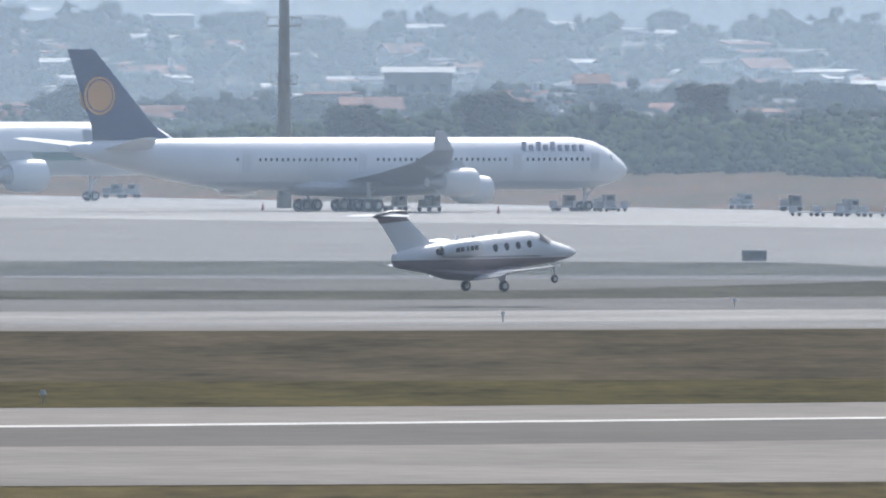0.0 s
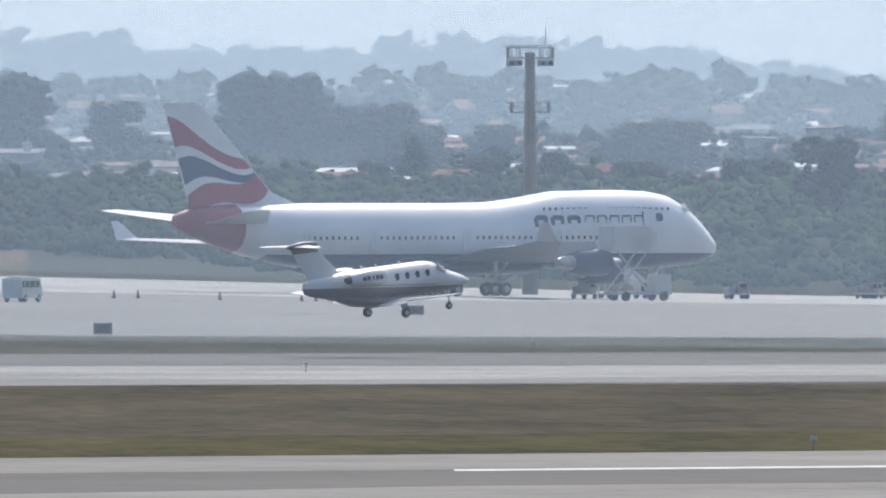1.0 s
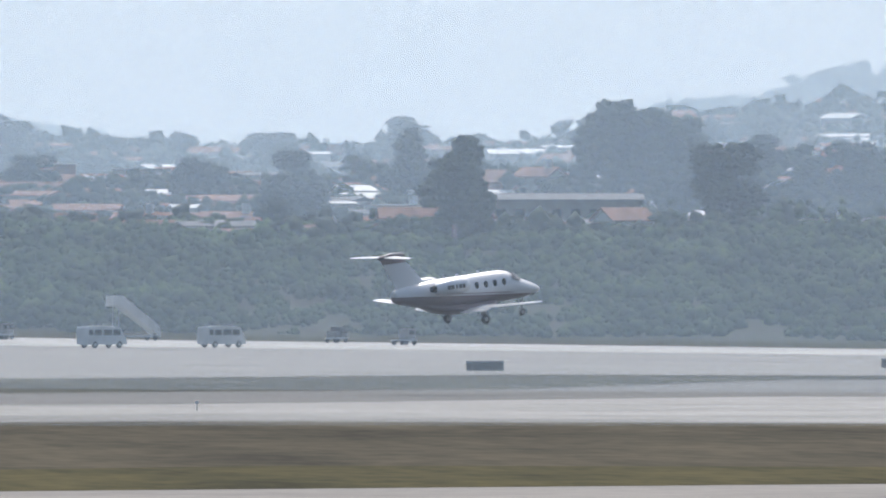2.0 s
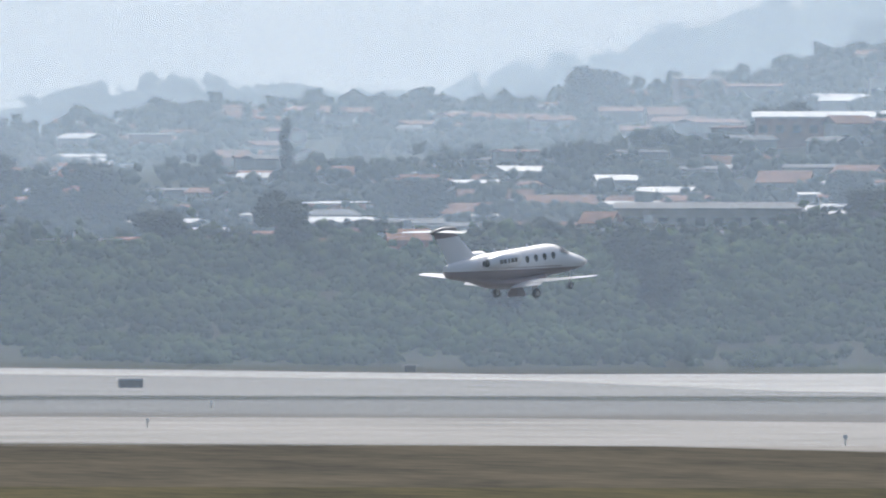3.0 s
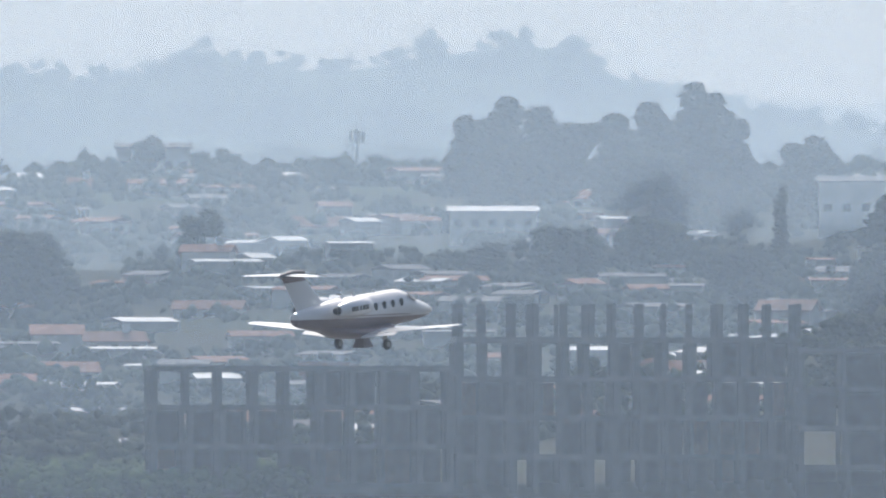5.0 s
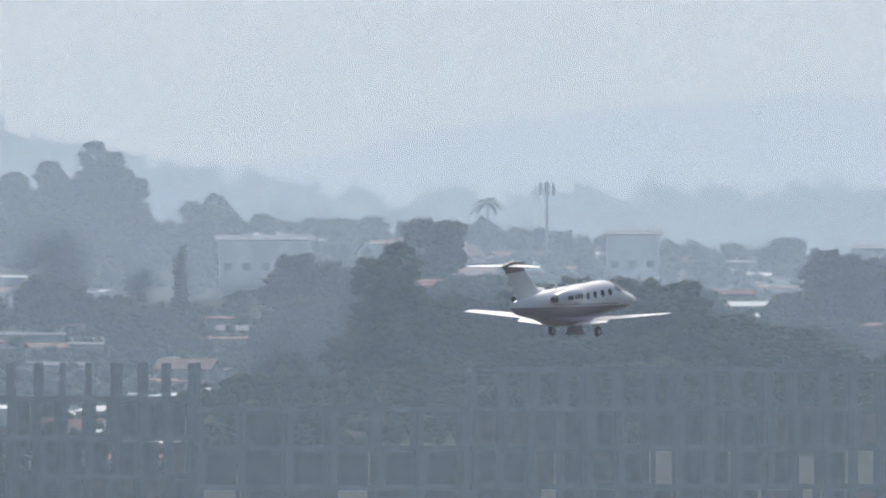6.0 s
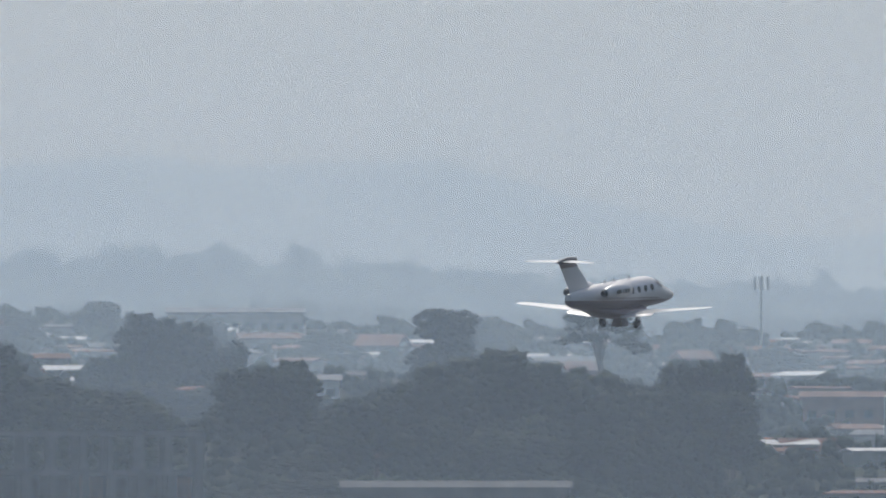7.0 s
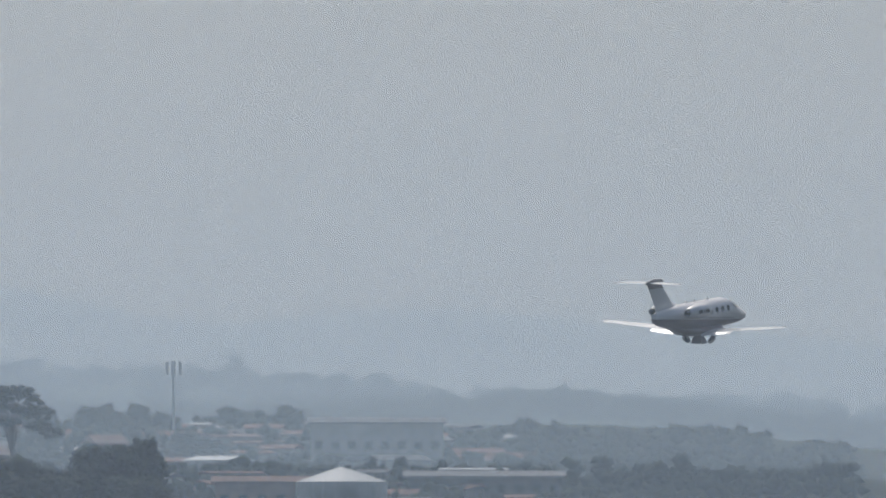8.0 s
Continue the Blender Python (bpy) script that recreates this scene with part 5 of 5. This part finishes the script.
# ---- unfinished concrete frame ----
def frame_block(u0, u1, v_top, d, storeys, bay, name_label, stubs=False):
    sh = 4.4
    w = (u1 - u0) * d / FOC
    mid = (u0 + u1) / 2
    z = height(v_top, d) - storeys * sh
    p = thing("unfinished_building", name_label, "building", Matrix.Translation(spot(mid, d, z)) @ pose(0, 0, 0, 0, 0, -math.degrees(bearing(mid)) + 3), "unfinished buildings")
    n = max(2, int(w / bay))
    for s in range(storeys):
        part("slab", Build().box(-w / 2 - .3, w / 2 + .3, -7.9, 7.7, (s + 1) * sh - .62, (s + 1) * sh).done("slab", ("raw_concrete",)), p)
        for k in range(n + 1):
            x = -w / 2 + k * w / n
            for y in (-7.1, -.8, 5.5):
                part("column", R.choice(COLUMNS), p, at=pose(x + (R.uniform(-.4, .4) if 0 < k < n else 0), y, s * sh))
            # Walls added deep in the bays, mostly near-black to stand in for interior shade.
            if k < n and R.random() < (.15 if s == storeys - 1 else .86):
                part("infill_wall", Build().box(x + .35, x + w / n - .35, DEEP[k % 3] - .1, DEEP[k % 3] + .1, s * sh, s * sh + sh * .87 - .1).done("infill_wall", (R.choice(("shade_block", "shade_block", "shade_block", "shade_block", "brick_red")),)), p)
    if stubs:
        for k in range(n + 1):
            for y in (-7.1, 5.5):
                part("column_stub", R.choice(COLUMNS), p, at=pose(-w / 2 + k * w / n + R.uniform(-.4, .4), y, storeys * sh))
    part("footing", Build().box(-w / 2 - .4, w / 2 + .4, -7.6, 7.6, -3, 0).done("footing", ("raw_concrete",)), p)


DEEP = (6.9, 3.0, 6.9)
COLUMNS = [Build().box(-q, q, -.35, .35, 0, 3.8, bevel=.03).done("column", ("raw_concrete",)) for q in (.26, .36, .45, .55)]
E_LABEL = "unfinished grey concrete building frame with open storeys"
frame_block(8655, 9180, 76, 2045, 3, 3.5, E_LABEL)
frame_block(9195, 9790, 26, 2048, 4, 2.9, E_LABEL, True)
frame_block(9800, 10270, 44, 2042, 4, 4.8, E_LABEL)
frame_block(10285, 11010, -26, 2045, 5, 3.3, E_LABEL)
hall(11470, 76, 27, 5, "raw_concrete", "raw_concrete", "low flat-roofed concrete shed")


# ---- tank, masts, palm ----
def tank(u, v_eave, w, d):
    r = w * d / FOC / 2
    z0 = terrain(u, d)
    h = height(v_eave, d) - z0
    p = thing("storage_tank", "large pale blue-grey steel tank with a conical roof", "tank", Matrix.Translation(spot(u, d, z0)), "tanks")
    part("shell", Build().tube((0, 0, -1), (0, 0, h), r, n=40).done("shell", ("galvanised",), True), p)
    part("cone_roof", Build().tube((0, 0, h), (0, 0, h + r * .33), r + .12, .25, 40).done("cone_roof", ("sheet_roof",), False), p, "pale conical sheet roof")
    part("vent", Build().tube((0, 0, h + r * .3), (0, 0, h + r * .33 + .4), .25, n=10).done("vent", ("galvanised",)), p)
    for k in range(24):
        a = 6.28319 * k / 24
        part("rib", Build().tube((r * math.cos(a), r * math.sin(a), -1), (r * math.cos(a), r * math.sin(a), h), .06, n=5).done("rib", ("galvanised",)), p)
    for z in (h * .33, h * .66):
        part("hoop", Build().loft([[((r + q) * math.cos(6.28319 * k / 40), (r + q) * math.sin(6.28319 * k / 40), zz) for k in range(40)] for q, zz in ((.0, z), (.07, z), (.07, z + .15), (0, z + .15))], caps=False).done("hoop", ("galvanised",)), p)


tank(12308, -86, 160, settle(12308, -86, lambda q: 7.5))


def antenna_mast(u, v_top, d, h):
    z = height(v_top, d) - h
    p = thing("antenna_mast", "slim grey telephone antenna mast above the roofs", "mast", Matrix.Translation(spot(u, d, z)), "antenna masts")
    part("pole", Build().tube((0, 0, 0), (0, 0, h), .3, .18, 8).done("pole", ("galvanised",), True), p)
    for k in range(6):
        a = 6.28319 * k / 6
        part("panel_antenna", Build().box(math.cos(a) * 1.2 - .16, math.cos(a) * 1.2 + .16, math.sin(a) * 1.2 - .1, math.sin(a) * 1.2 + .1, h - 2.4, h - .3, bevel=.04).tube((0, 0, h - 1.4), (math.cos(a) * 1.2, math.sin(a) * 1.2, h - 1.4), .05, n=5).done("panel_antenna", ("galvanised",)), p)


antenna_mast(10418, -356, settle(10418, -356, lambda q: 11.0), 14)
antenna_mast(12010, -302, 2900, 20)
antenna_mast(9020, -344, 2900, 6)


def palm(u, v_top, d, h):
    z = height(v_top, d) - h
    p = thing("palm_tree", "hazy palm tree with drooping fronds", "palm", Matrix.Translation(spot(u, d, z)), "trees")
    part("trunk", Build().tube((0, 0, 0), (.2, 0, h - 1.8), .28, .18, 8).done("trunk", ("bark",), True), p)
    for k in range(17):
        a, up = k * 2.4, R.uniform(.1, 1.3)
        b = Build()
        pts = []
        for j in range(6):
            q = j / 5 * 3.8
            pts.append(Vector((.2 + math.cos(a) * q * math.cos(up), math.sin(a) * q * math.cos(up), h - 1.8 + math.sin(up) * q - .2 * q * q)))
        side = Vector((-math.sin(a), math.cos(a), 0))
        b.loft([[q + side * w, q + Vector((0, 0, .05)), q - side * w, q - Vector((0, 0, .05))] for q, w in zip(pts, (.1, .3, .42, .4, .28, .03))])
        part("frond", b.done("frond", ("leaf",)), p)


palm(10312, -334, settle(10312, -334, lambda q: 8.0), 9)


def water_tower(u, v_top, d, w):
    z0 = terrain(u, d)
    h = height(v_top, d) - z0
    r = w * d / FOC / 2
    p = thing("water_tower", "slim pale concrete water tower among the houses", "tower", Matrix.Translation(spot(u, d, z0)), "towers")
    part("shaft", Build().tube((0, 0, -1), (0, 0, h), r, n=20).done("shaft", ("plaster",), True), p)
    part("cap", Build().tube((0, 0, h), (0, 0, h + .3), r + .15, n=20).done("cap", ("plaster",), True), p)


water_tower(7772, -114, settle(7772, -114, lambda q: 12.0), 24)


# ---- what moves ----
JET = [(0.0, 842, 506), (0.2, 702, 522), (0.4, 619, 542), (0.5, 633, 544), (0.7, 701, 546), (1.0, 673, 553), (1.2, 455, 556),
       (1.5, 428, 564), (1.7, 536, 571), (2.8, 1046, 521), (3.0, 914, 519), (3.2, 791, 514), (3.5, 766, 520), (3.7, 480, 541),
       (4.0, 182, 579), (4.2, 406, 577), (4.5, 533, 609), (4.7, 423, 616), (5.0, 642, 609), (5.2, 805, 592), (6.3, 1070, 601),
       (6.5, 1090, 613), (6.7, 987, 604), (7.0, 1097, 572), (7.2, 1196, 545), (7.5, 1208, 503), (7.8, 1226, 543), (8.0, 1237, 603)]
SIZE_T = [0.0, 1.0, 1.7, 2.8, 3.0, 3.2, 3.5, 3.7, 4.2, 4.7, 5.2, 6.3, 7.0, 7.5, 8.0]
SIZE = [33.5, 31.5, 30.2, 28.7, 30.0, 31.8, 34.5, 35.6, 35.0, 34.1, 32.8, 30.6, 29.0, 27.9, 26.8]
JET_HEADING = 50.5


def motions():
    rows = []
    for (t, x, y), (_, gu, gv) in zip(JET, PAN):
        d = FOC / lerp(t, SIZE_T, SIZE)
        pitch = lerp(t, (0, 1.7, 4, 8), (5, 5.5, 6.5, 5.5))
        bank = lerp(t, (0, 4, 6, 8), (0.0, 0.5, 1.0, 2.4))
        turn = pose(0, 0, 0, 0, 0, 90 - JET_HEADING) @ pose(0, 0, 0, 0, -pitch, 0) @ pose(0, 0, 0, bank, 0, 0)
        axle = sight(x + gu + lerp(t, (0, 1.7, 2.8), (16, 8, 0)), y + gv, d)
        rows.append((t, Matrix.Translation(axle - turn @ Vector((0, 0, .3))) @ turn))
    walk(jet, rows)
    for leg, s in legs:
        base = pose(0, s * 1.38, 1.16)
        walk(leg, [(t, base @ pose(0, 0, 0, -s * a, 0, 0)) for t, a in ((0, 0), (5.8, 0), (6.5, 12), (7.2, 28), (8.0, 42))])
    walk(belly_door, [(t, pose(0, 0, z)) for t, z in ((0, .74), (1.8, .74), (2.6, 0), (8.0, 0))])
    base = pose(4.85, 0, 1.2)
    walk(nose_gear, [(t, base @ pose(0, 0, -a / 210, 0, a, 0)) for t, a in ((0, 0), (4.0, 0), (4.35, -45), (4.7, -86), (8.0, -86))])
    for v, u0, rate, lv in ((van_far, 3514, 80, 441), (van_near, 3722, 82, 440)):
        walk(v, [(t, at_ground(u0 + rate * t, lv, 56)) for t in (0, 2.7, 5.3, 8.0)])


motions()
